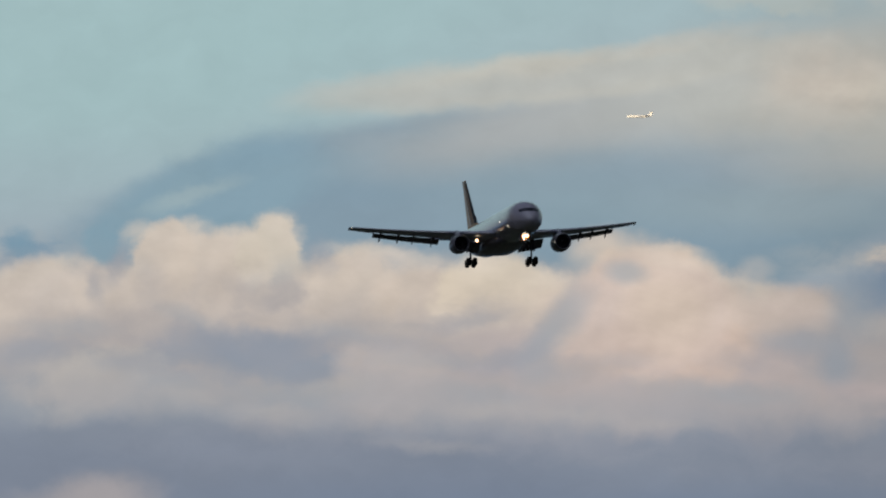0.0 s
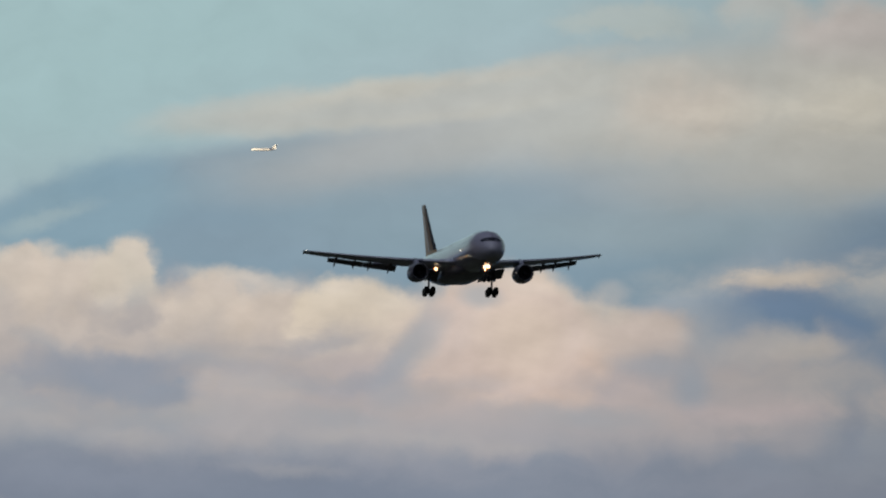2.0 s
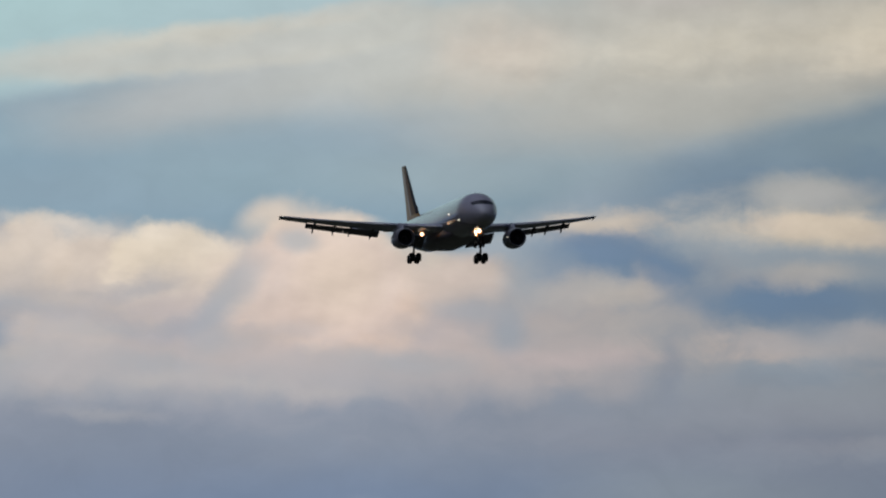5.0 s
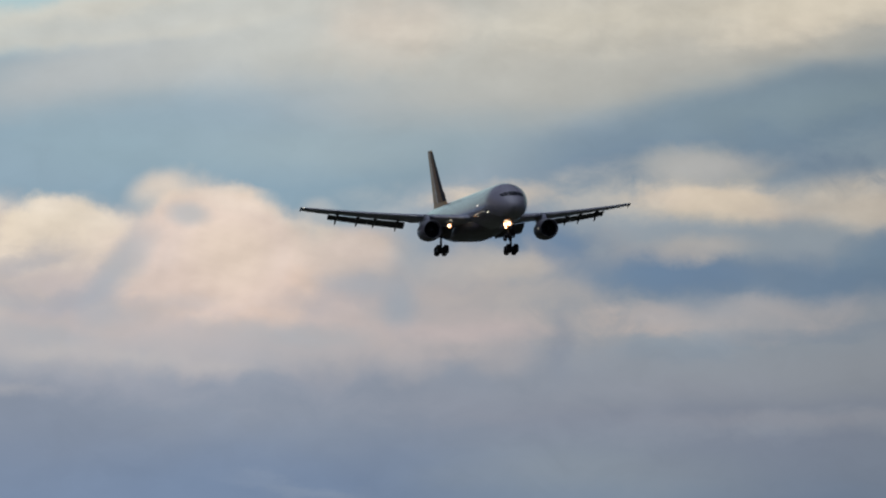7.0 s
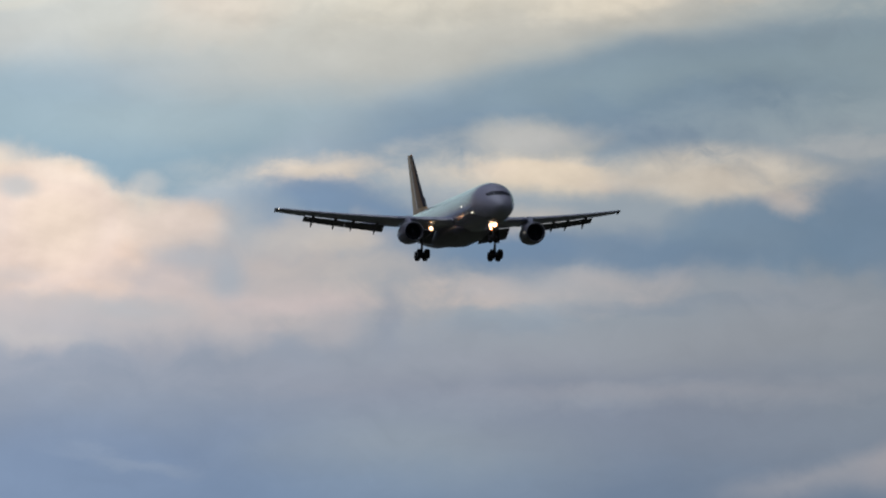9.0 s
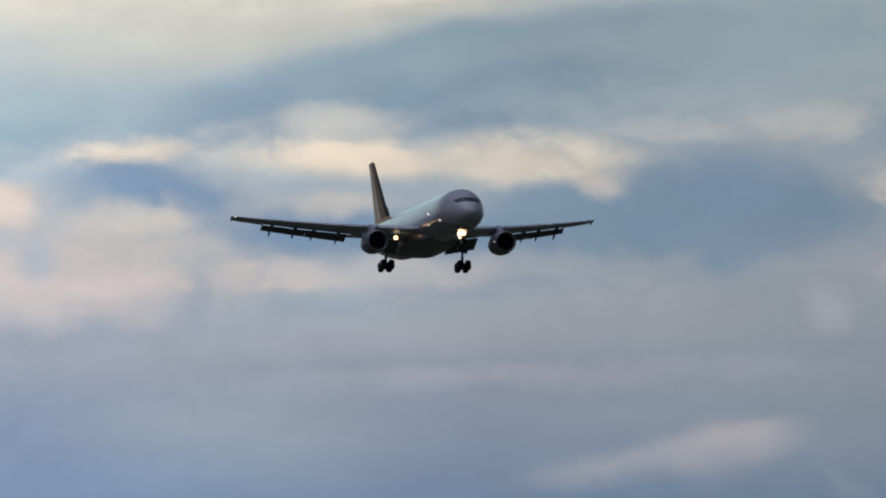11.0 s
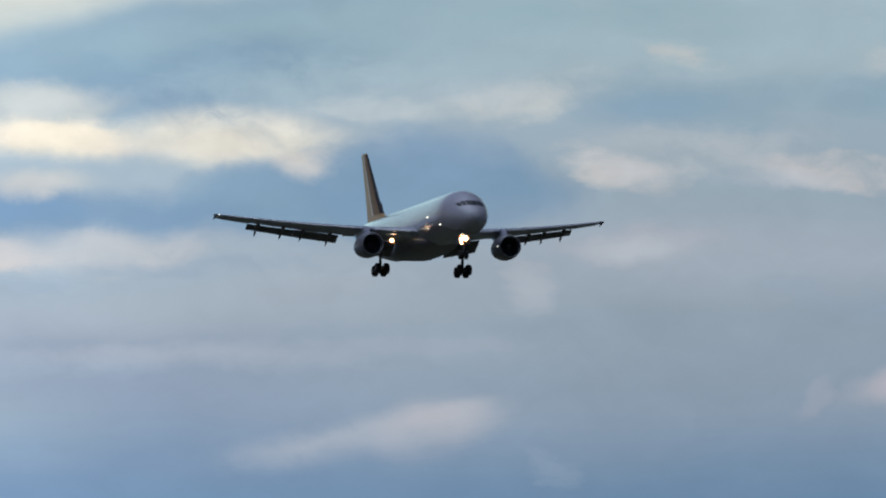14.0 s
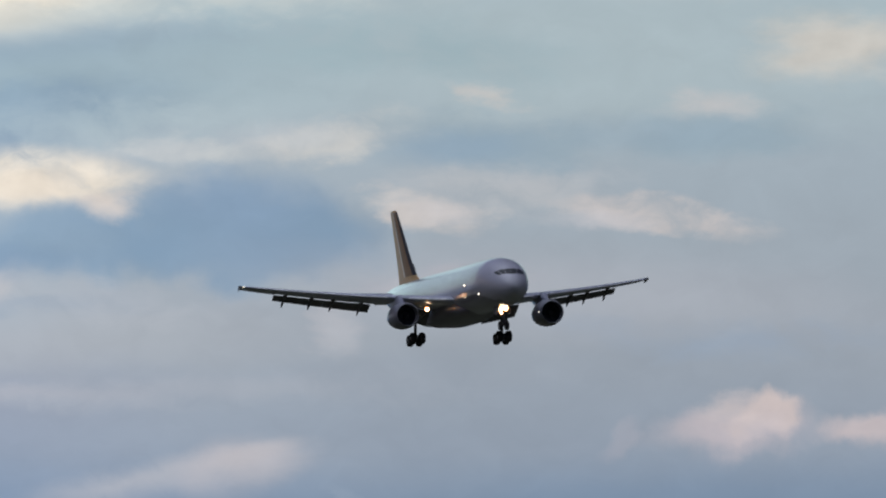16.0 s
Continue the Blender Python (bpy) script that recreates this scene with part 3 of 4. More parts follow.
def cloud(name, label, lobes, depth, cell=14):
    """A cloud of round billows (centre, half sizes, turn) that swell out of the far sky towards the viewer."""
    home = bearing(lobes[0][0], lobes[0][1], 4690)
    top = new(name)
    top.location = home
    for cu, cv, w, h, turn in lobes:
        c, s_ = math.cos(radians(turn)), math.sin(radians(turn))

        def swell(u, v):
            du, dv = u - cu, v - cv
            q = ((du * c + dv * s_) / w) ** 2 + ((dv * c - du * s_) / h) ** 2
            return math.sqrt(1 - q) * (0.5 + 0.5 * h / 90) * (0.85 + 0.3 * noise.noise((u / 45, v / 45, 2.0))) if q < 1 else 0.0

        bm = bmesh.new()
        lay = bm.loops.layers.uv.new("sky_degrees")
        made = {}

        def corner(i, j):
            if (i, j) not in made:
                u, v = i * cell, j * cell
                made[i, j] = (bm.verts.new(bearing(u, v, 4690 - depth * swell(u, v)) - home), (u / 1000, v / 1000))
            return made[i, j]

        for i in range(int((cu - w) // cell), int((cu + w) // cell) + 1):
            for j in range(int((cv - max(h, w * abs(s_))) // cell) - 1, int((cv + max(h, w * abs(s_))) // cell) + 2):
                u, v = (i + 0.5) * cell, (j + 0.5) * cell
                if swell(u, v) <= 0:
                    continue
                four = [corner(i, j + 1), corner(i + 1, j + 1), corner(i + 1, j), corner(i, j)]
                f = bm.faces.new([p for p, _ in four])
                f.smooth = True
                f.material_index = stretch(u)
                for lp, (_, k) in zip(f.loops, four):
                    lp[lay].uv = k
        me = bpy.data.meshes.new("billow")
        bm.to_mesh(me)
        bm.free()
        for m in SKY:
            me.materials.append(m)
        new("billow", me).parent = top
    return tagged(top, label, "cloud")


def sky_backdrop():
    """A piece of sky dome, far behind everything, round the whole pan and well past it."""
    bm = bmesh.new()
    lay = bm.loops.layers.uv.new("sky_degrees")
    R = 4700.0
    side = [9300 + 400 * k * k for k in range(1, 14)]
    across = [1900 - x for x in reversed(side)] + [1900 + 100 * k for k in range(-93, 94)] + [1900 + x for x in side]
    rise = [-0.6 + 84 * (j / 56) ** 1.9 for j in range(57)]
    grid = []
    for e in rise:
        el = radians(e)
        line = []
        for u in across:
            az = (u - 1900) / RAD
            line.append((bm.verts.new(EYE + R * Vector((math.sin(az) * math.cos(el), math.cos(az) * math.cos(el), math.sin(el)))),
                         (u / 1000, (0.048775 - el) * RAD / 1000)))
        grid.append(line)
    for j in range(len(rise) - 1):
        for i in range(len(across) - 1):
            four = [grid[j][i], grid[j][i + 1], grid[j + 1][i + 1], grid[j + 1][i]]
            f = bm.faces.new([v for v, _ in four])
            f.smooth = True
            f.material_index = stretch(across[i] + 1)
            for lp, (_, c) in zip(f.loops, four):
                lp[lay].uv = c
    me = bpy.data.meshes.new("backdrop")
    bm.to_mesh(me)
    bm.free()
    for m in SKY:
        me.materials.append(m)
    ob = new("backdrop", me)
    return tagged(ob, "evening sky with cream and slate cumulus clouds", "sky", kind="structure")


sky_backdrop()
cloud("cumulus_cloud", "heaped cream cumulus bank with a peach-lit tower", (
    (70, 560, 130, 100, 0), (300, 500, 110, 105, 0), (475, 480, 100, 105, 0), (640, 545, 150, 110, 0), (850, 560, 170, 110, 0),
    (1030, 570, 150, 120, 0), (1190, 570, 170, 150, 0), (1400, 590, 120, 85, 8), (500, 650, 560, 95, 2), (1080, 680, 400, 90, 3)), 90)
cloud("stratus_cloud", "broad cream high cloud deck with a soft edge", (
    (1080, 160, 560, 85, -7), (1600, 165, 560, 135, -4), (2080, 135, 460, 120, -5)), 40, 20)
cloud("shaded_cloud", "slate-blue shaded cloud band", ((2200, 318, 560, 88, -10), (2560, 295, 420, 85, 0)), 30, 20)
cloud("rim_cloud", "thin cloud with a bright cream rim", ((1660, 455, 130, 36, 0), (2040, 455, 200, 60, 0), (2390, 470, 190, 46, 5)), 40)
cloud("dusk_cloud", "soft blue-grey cloud mass", ((2720, 560, 250, 95, 0), (2440, 575, 220, 66, 0)), 40)
cloud("small_cumulus", "small pink-white cumulus puff", ((3600, 905, 130, 52, -6), (3640, 882, 72, 48, 0)), 40, 8)
cloud("small_cumulus", "small pink-white cumulus puff", ((3830, 915, 90, 46, 10),), 40, 8)
cloud("lens_cloud", "pale lens-shaped cloud low in the sky", ((2610, 990, 250, 66, -9), (2735, 950, 100, 40, -16)), 30)


def ground():
    m = bpy.data.materials.new("dusk_field")
    m.use_nodes = True
    n, l = m.node_tree.nodes, m.node_tree.links
    b = n["Principled BSDF"]
    b.inputs["Roughness"].default_value = 0.95
    co, nz, rp = n.new("ShaderNodeTexCoord"), n.new("ShaderNodeTexNoise"), n.new("ShaderNodeValToRGB")
    l.new(co.outputs["Object"], nz.inputs["Vector"])
    nz.inputs["Scale"].default_value, nz.inputs["Detail"].default_value = 0.02, 8
    l.new(nz.outputs[0], rp.inputs[0])
    rp.color_ramp.elements[0].color, rp.color_ramp.elements[1].color = (0.035, 0.045, 0.02, 1), (0.075, 0.07, 0.04, 1)
    l.new(rp.outputs[0], b.inputs["Base Color"])
    bm = bmesh.new()
    bmesh.ops.create_circle(bm, cap_ends=True, segments=96, radius=12000)
    me = bpy.data.meshes.new("ground")
    bm.to_mesh(me)
    bm.free()
    me.materials.append(m)
    tagged(new("ground", me), "flat dark evening grassland", "ground", kind="structure")


ground()


def shade_ridge():
    """A long unseen hill added behind the viewer to block the low sun from all but what flies high."""
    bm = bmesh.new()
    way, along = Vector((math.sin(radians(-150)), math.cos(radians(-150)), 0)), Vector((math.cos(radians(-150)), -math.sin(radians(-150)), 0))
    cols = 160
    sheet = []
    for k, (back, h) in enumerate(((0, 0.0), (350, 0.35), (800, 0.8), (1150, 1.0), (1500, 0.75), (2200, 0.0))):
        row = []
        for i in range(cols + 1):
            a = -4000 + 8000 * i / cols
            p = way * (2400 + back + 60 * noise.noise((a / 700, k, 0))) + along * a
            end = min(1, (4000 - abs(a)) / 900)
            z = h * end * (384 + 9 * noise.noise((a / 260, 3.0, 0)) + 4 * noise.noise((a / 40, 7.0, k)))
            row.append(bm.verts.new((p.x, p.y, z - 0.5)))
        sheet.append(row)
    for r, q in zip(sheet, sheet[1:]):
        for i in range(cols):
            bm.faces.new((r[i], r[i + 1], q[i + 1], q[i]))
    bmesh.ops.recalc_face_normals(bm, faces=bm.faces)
    me = bpy.data.meshes.new("shade_ridge")
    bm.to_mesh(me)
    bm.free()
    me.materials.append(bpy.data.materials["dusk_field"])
    tagged(new("shade_ridge", me), "dark unseen hill added to shade the airliner", "hill", kind="structure")


shade_ridge()


# ---- aircraft ----
def part(name, bm, material, parent, label="", smooth=True):
    bmesh.ops.recalc_face_normals(bm, faces=bm.faces)
    me = bpy.data.meshes.new(name)
    for f in bm.faces:
        f.smooth = smooth
    bm.to_mesh(me)
    bm.free()
    me.materials.append(material)
    if smooth:
        me.set_sharp_from_angle(angle=radians(42))
    ob = new(name, me)
    ob.parent = parent
    return tagged(ob, label) if label else ob


def loft(rings, bm=None, caps=True, closed=True):
    """Skin over a row of rings with equal numbers of points."""
    bm = bm or bmesh.new()
    vs = [[bm.verts.new(p) for p in r] for r in rings]
    k = len(vs[0])
    for a, b in zip(vs, vs[1:]):
        for i in range(k if closed else k - 1):
            j = (i + 1) % k
            bm.faces.new((a[i], a[j], b[j], b[i]))
    if caps and closed:
        bm.faces.new(vs[0])
        bm.faces.new(list(reversed(vs[-1])))
    return bm


def ring(x, y, z, ry, rz, k=32, power=1.0):
    """An oval across the x axis; power under 1 makes it boxier."""
    out = []
    for i in range(k):
        a = 2 * math.pi * i / k
        c, s = math.cos(a), math.sin(a)
        out.append(Vector((x, y + ry * math.copysign(abs(c) ** power, c), z + rz * math.copysign(abs(s) ** power, s))))
    return out


def tube(p, q, r, r2=None, k=12, bm=None):
    p, q = Vector(p), Vector(q)
    t = (q - p).to_track_quat("Z", "Y")
    rings = []
    for c, rad in ((p, r), (q, r if r2 is None else r2)):
        rings.append([c + t @ Vector((rad * math.cos(2 * math.pi * i / k), rad * math.sin(2 * math.pi * i / k), 0)) for i in range(k)])
    return loft(rings, bm)


def box(centre, size, bm=None, bevel=0.02, turn=None):
    b2 = bmesh.new()
    bmesh.ops.create_cube(b2, size=1)
    bmesh.ops.scale(b2, vec=size, verts=b2.verts)
    bmesh.ops.bevel(b2, geom=b2.edges[:], offset=min(bevel, min(size) * 0.3), segments=2, affect="EDGES")
    if turn is not None:
        bmesh.ops.transform(b2, matrix=turn, verts=b2.verts)
    bmesh.ops.translate(b2, vec=centre, verts=b2.verts)
    if bm is None:
        return b2
    me = bpy.data.meshes.new("tmp")
    b2.to_mesh(me)
    b2.free()
    bm.from_mesh(me)
    bpy.data.meshes.remove(me)
    return bm


def spin(profile, centre, axis="x", k=28, bm=None):
    """A turned body: profile of (along, radius)."""
    rings = []
    for a, r in profile:
        pts = []
        for i in range(k):
            c, s = r * math.cos(2 * math.pi * i / k), r * math.sin(2 * math.pi * i / k)
            pts.append(Vector(centre) + (Vector((a, c, s)) if axis == "x" else Vector((c, a, s))))
        rings.append(pts)
    return loft(rings, bm, caps=False)


def foil(thick, cut=1.0, k=11):
    """Aerofoil outline, chord 1, from the tail over the top to the nose and back; cut keeps the front part."""
    def half(x):
        return 5 * thick * (0.2969 * math.sqrt(x) - 0.126 * x - 0.3516 * x * x + 0.2843 * x ** 3 - 0.1015 * x ** 4)
    xs = [cut * (1 - math.cos(math.pi * i / k)) / 2 for i in range(k + 1)]
    camber = [0.06 * x * (1 - x) for x in xs]
    top = [(x, c + half(x)) for x, c in zip(xs, camber)]
    low = [(x, c - 0.85 * half(x)) for x, c in zip(xs, camber)]
    return list(reversed(top)) + low[1:]


def wing_ring(y, s, z, chord, thick, twist, cut=1.0):
    a = radians(twist)
    return [Vector((25 - s - chord * (x * math.cos(a) + w * math.sin(a)), y, z + chord * (w * math.cos(a) - x * math.sin(a))))
            for x, w in foil(thick, cut)]


# Stations run from the nose towards the tail; x = 25 - station, y to port, z up.
BODY = ((0.0, -0.62, 0.03, 0.03), (0.12, -0.62, 0.36, 0.36), (0.45, -0.58, 0.76, 0.74), (1.0, -0.5, 1.16, 1.12), (1.8, -0.37, 1.6, 1.54),
        (2.7, -0.24, 1.98, 1.94), (3.8, -0.12, 2.32, 2.3), (5.2, -0.04, 2.6, 2.6), (6.8, 0, 2.76, 2.76), (8.6, 0, 2.82, 2.82), (16, 0, 2.82, 2.82),
        (24, 0, 2.82, 2.82), (33, 0, 2.82, 2.82), (36.5, 0.1, 2.77, 2.72), (40, 0.36, 2.56, 2.44), (43.5, 0.74, 2.2, 2.06),
        (47, 1.14, 1.72, 1.6), (50, 1.48, 1.22, 1.14), (52.6, 1.76, 0.72, 0.68), (54.08, 1.9, 0.26, 0.28))


BODY = tuple((s if s > 8.6 else 8.6 - (8.6 - s) * 0.79, zc - (0.12 if 4 < s < 20 else 0.22), ry, rz - (0.1 if 4 < s < 20 else 0)) for s, zc, ry, rz in BODY)


def skin(s, angle, out=0.0):
    """A point of the fuselage skin at a station; angle from port over the top, in degrees."""
    for a, b in zip(BODY, BODY[1:]):
        if a[0] <= s <= b[0]:
            k = (s - a[0]) / (b[0] - a[0])
            zc, ry, rz = (a[i] + k * (b[i] - a[i]) for i in (1, 2, 3))
            break
    t = radians(angle)
    return Vector((25 - s, (ry + out) * math.cos(t), zc + (rz + out) * math.sin(t)))


def skin_patch(corners, out, k=5):
    """A slightly proud plate on the fuselage between four (station, angle) corners."""
    bm = bmesh.new()
    layers = []
    for o in (out, -0.03):
        g = []
        for j in range(k + 1):
            row = []
            for i in range(k + 1):
                a, b = i / k, j / k
                s = (corners[0][0] * (1 - a) + corners[1][0] * a) * (1 - b) + (corners[3][0] * (1 - a) + corners[2][0] * a) * b
                t = (corners[0][1] * (1 - a) + corners[1][1] * a) * (1 - b) + (corners[3][1] * (1 - a) + corners[2][1] * a) * b
                row.append(bm.verts.new(skin(s, t, o)))
            g.append(row)
        layers.append(g)
    for g in layers:
        for j in range(k):
            for i in range(k):
                bm.faces.new((g[j][i], g[j][i + 1], g[j + 1][i + 1], g[j + 1][i]))
    top, low = layers
    for i in range(k):
        bm.faces.new((top[0][i], top[0][i + 1], low[0][i + 1], low[0][i]))
        bm.faces.new((top[k][i], top[k][i + 1], low[k][i + 1], low[k][i]))
        bm.faces.new((top[i][0], top[i + 1][0], low[i + 1][0], low[i][0]))
        bm.faces.new((top[i][k], top[i + 1][k], low[i + 1][k], low[i][k]))
    return bm


def wing_at(y):
    """Leading-edge station and height, chord, thickness and twist of the wing, y metres out."""
    k = (y - 2.3) / 20.2
    s = 17.0 + 0.625 * (y - 2.3)
    z = -1.2 + 0.09 * (y - 2.3) + 0.0021 * (y - 2.3) ** 2
    trailing = 26.9 + 0.06 * (y - 2.3) if y < 8 else 27.24 + 0.352 * (y - 8)
    return s, z, trailing - s, 0.125 - 0.02 * k, 3.6 - 0.4 * k


def lamp(name, centre, r, material, parent, label):
    """A round lamp glass bulging out of a short housing, facing forward."""
    x, y, z = centre
    bm = spin([(-0.25, r * 0.6), (-0.1, r * 0.95), (0.0, r), (0.06, r * 0.85), (0.1, r * 0.5), (0.11, 0.01)], centre, k=16)
    glass = part(name, bm, material, parent, label)
    if r > 0.1:
        # larger lamps get an added glowing amber ring that stands for their bloom
        halo = spin([(-0.22, r * 0.7), (-0.04, r * 1.32), (-0.02, r * 1.36), (-0.06, r * 1.37), (-0.3, r * 0.75)], centre, k=20)
        part("halo_ring", halo, HALO, parent, "amber glowing ring that stands for the halo of a lamp")
    return glass


def wheel(parent, x, y, z, r, w):
    prof = [(-w / 2, r * 0.55), (-w / 2, r * 0.82), (-w * 0.4, r * 0.95), (-w * 0.2, r), (w * 0.2, r), (w * 0.4, r * 0.95), (w / 2, r * 0.82), (w / 2, r * 0.55)]
    part("tyre", spin(prof, (x, y, z), "y", 24), RUBBER, parent)
    hub = [(-w * 0.42, 0.01), (-w * 0.42, r * 0.3), (-w * 0.3, r * 0.56), (w * 0.3, r * 0.56), (w * 0.42, r * 0.3), (w * 0.42, 0.01)]
    part("wheel_hub", spin(hub, (x, y, z), "y", 20), STEEL, parent)


def airliner():
    top = new("airliner")
    tagged(top, "white twin-engine airliner on approach, gear and flaps down", "airplane")
    part("fuselage", loft([ring(25 - s, 0, zc, ry, rz, 48) for s, zc, ry, rz in BODY]), WHITE, top, "glossy white fuselage with a dim underside")
    # shell over the white underside, grey to put its shade into the colour
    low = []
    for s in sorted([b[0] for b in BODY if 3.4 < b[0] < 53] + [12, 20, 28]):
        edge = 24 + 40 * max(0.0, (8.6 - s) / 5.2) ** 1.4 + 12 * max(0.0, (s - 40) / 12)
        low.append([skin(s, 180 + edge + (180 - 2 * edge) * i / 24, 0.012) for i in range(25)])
    part("shaded_underside", loft(low, caps=False, closed=False), UNDER_SHADE, top, "underside of the fuselage with its shade put in as grey")
    # belly fairing with a flat bottom
    fair = ((14.2, -1.9, 0.9, 0.5), (16.0, -1.9, 1.9, 0.95), (19.0, -1.85, 2.65, 1.28), (23, -1.8, 3.0, 1.62), (29, -1.8, 2.95, 1.68), (31.5, -1.85, 2.5, 1.35), (33.5, -1.9, 1.5, 0.8))
    part("belly_fairing", loft([ring(25 - s, 0, zc, ry, rz, 32, 0.62) for s, zc, ry, rz in fair]), BELLY, top, "grey belly fairing between the wings")
    # cockpit panes
    for side in (1, -1):
        for a, b, lo, hi, slope in ((90, 66, 2.7, 3.42, 0.16), (65, 49, 2.9, 3.62, 0.22), (48, 36, 3.15, 3.85, 0.26)):
            a2, b2 = (90 - (90 - a) * side, 90 - (90 - b) * side)
            g = 0.25 * side
            part("cockpit_window", skin_patch(((lo, a2 - g), (lo + slope, b2 + g), (hi + slope, b2 + g), (hi, a2 - g)), 0.012), PANE, top, "dark cockpit windscreen pane")
    # wings
    for side in (1, -1):
        st = [2.3, 4, 6, 8, 10.5, 13, 16, 18.8]
        rings = []
        for y in st:
            s, z, c, th, tw = wing_at(y)
            rings.append(wing_ring(side * y, s, z, c, th, tw, 0.80))
        for y in (18.86, 20, 21.5, 22.25, 22.55):
            s, z, c, th, tw = wing_at(y)
            c2 = c * (1 if y < 22.1 else 0.93 if y < 22.3 else 0.7)
            rings.append(wing_ring(side * y, s + (c - c2) * 0.6, z, c2, th if y < 22.5 else 0.03, tw))
        wing = part("wing", loft(rings), GREY, top, "grey swept wing")
        # slats in front of the leading edge
        for y0, y1 in ((3.4, 6.9), (9.0, 13.2), (13.3, 17.4), (17.5, 21.6)):
            rr = []
            for k in range(4):
                y = y0 + (y1 - y0) * k / 3
                s, z, c, th, tw = wing_at(y)
                ch = 0.13 * c + 0.15
                rr.append(wing_ring(side * y, s - 0.30 - 0.02 * c, z - 0.03 - 0.008 * c, ch, 0.26, tw - 10))
            part("slat", loft(rr), ALLOY, wing, "pale extended slat")
        # flaps, dropped behind the wing with a slot
        for y0, y1 in ((3.1, 6.9), (9.4, 14.0), (14.05, 19.0)):
            rr = []
            for k in range(4):
                y = y0 + (y1 - y0) * k / 3
                s, z, c, th, tw = wing_at(y)
                rr.append(wing_ring(side * y, s + 0.80 * c + 0.10, z - 0.05 * c - (0.16 if y < 8 else 0.13), (0.2 * c + 0.9) if y < 8 else (0.17 * c + 0.46), 0.13, 31))
            part("flap", loft(rr), FLAP_SHADE, wing, "lowered grey flap, coloured darker for its shaded underside")
        s, z, c, th, tw = wing_at(7.9)
        part("aileron", loft([wing_ring(side * y, s + 0.8 * c + 0.05, z - 0.1, 0.2 * c, 0.1, 9) for y in (7.0, 7.9, 8.8)]), GREY, wing)
        for y in (17.9, 15.3, 13.2, 10.4):
            s, z, c, th, tw = wing_at(y)
            p = [(0.55, -0.06, 0.04), (0.68, -0.11, 0.2), (0.84, -0.17, 0.25), (1.0, -0.27, 0.10), (1.14, -0.40, 0.17), (1.27, -0.54, 0.03)]
            q = 3.7 if y < 12 else 3.3
            rr = [ring(25 - s - c * 0.55 - (f - 0.55) * q * 1.25, side * y, z + h * q * 0.82 + 0.02, w * 0.75, w * 1.35, 14) for f, h, w in p]
            part("flap_track_fairing", loft(rr), FLAP_SHADE, wing, "pointed flap track fairing")
        tip = wing_at(22.4)
        lamp("navigation_light", (25 - tip[0] - 0.4, side * 22.4, tip[1] + 0.02), 0.055, LAMP_WHITE if side < 0 else PANE, wing, "small wingtip navigation light")
        # dark fence at the tip: a thin swept plate that reaches a little above and further below it
        fence = [[Vector((25 - tip[0] - a, side * (22.56 + b), tip[1] + h)) for a, h in ((0.1, 0.0), (0.9, 0.16), (1.9, 0.24), (2.0, 0.0), (2.3, -0.34), (1.4, -0.22))] for b in (0.0, 0.05)]
        part("wingtip_fence", loft(fence), DARK, wing, "small dark wingtip fence", False)
        # engine
        ey, ez, es = side * 8.0, -2.76, 25 - 16.4
        nac = [(-0.02, 1.24), (0.03, 1.31), (-0.1, 1.39), (-0.5, 1.47), (-1.4, 1.55), (-2.6, 1.53), (-3.6, 1.4), (-4.4, 1.22), (-4.42, 1.15), (-3.4, 1.2), (-1.2, 1.22), (-0.3, 1.2), (-0.02, 1.24)]
        nac = [(a, r * 0.92) for a, r in nac]
        engine = part("engine", spin(nac, (es, ey, ez), k=40), NACELLE, top, "grey turbofan nacelle under the wing")
        part("inlet_lip", spin([(-0.12, 1.11), (0.0, 1.13), (0.04, 1.175), (0.02, 1.22), (-0.1, 1.275)], (es, ey, ez), k=40), LIP, engine, "dull bare metal inlet lip")
        part("fan", spin([(-1.0, 1.12), (-1.02, 0.42), (-0.75, 0.3), (-0.5, 0.12), (-0.45, 0.01)], (es, ey, ez), k=32), DARK, engine, "dark fan with a spinner")
        blades = bmesh.new()
        for i in range(24):
            t = Matrix.Rotation(2 * math.pi * i / 24, 4, "X")
            box((0, 0, 0), (0.02, 0.13, 0.72), blades, 0.004, Matrix.Translation((es, ey, ez)) @ t @ Matrix.Translation((-0.9, 0, 0.72)) @ Matrix.Rotation(0.7, 4, "Z"))
        part("fan_blades", blades, DARK, engine)
        part("exhaust_cone", spin([(-4.0, 0.95), (-5.0, 0.85), (-5.7, 0.66), (-5.7, 0.5), (-6.6, 0.12), (-6.7, 0.01)], (es, ey, ez), k=24), DARK, engine)
        w8 = wing_at(7.95)
        pyl = []
        for zz, s0, s1 in ((ez + 1.2, 17.6, 23.8), (w8[1] - 0.1, 18.4, 25.2), (w8[1] + 0.2, 19.4, 24.6)):
            pyl.append([Vector((25 - s0 - (s1 - s0) * a, ey + b, zz)) for a, b in ((0, 0), (0.06, 0.16), (0.35, 0.10), (0.75, 0.2), (1, 0), (0.75, -0.2), (0.35, -0.10), (0.06, -0.16))])
        part("pylon", loft(pyl), GREY, engine)
        # tailplane
        rr = []
        for y, s, z, c in ((0.6, 44.6, 1.05, 6.4), (2.0, 45.6, 1.18, 5.7), (5.0, 47.7, 1.48, 4.1), (7.8, 49.7, 1.76, 2.7), (8.13, 50.2, 1.8, 2.0)):
            rr.append(wing_ring(side * y, s, z, c, 0.09, -3))
        part("tailplane", loft(rr), GREY, top, "grey horizontal tailplane")
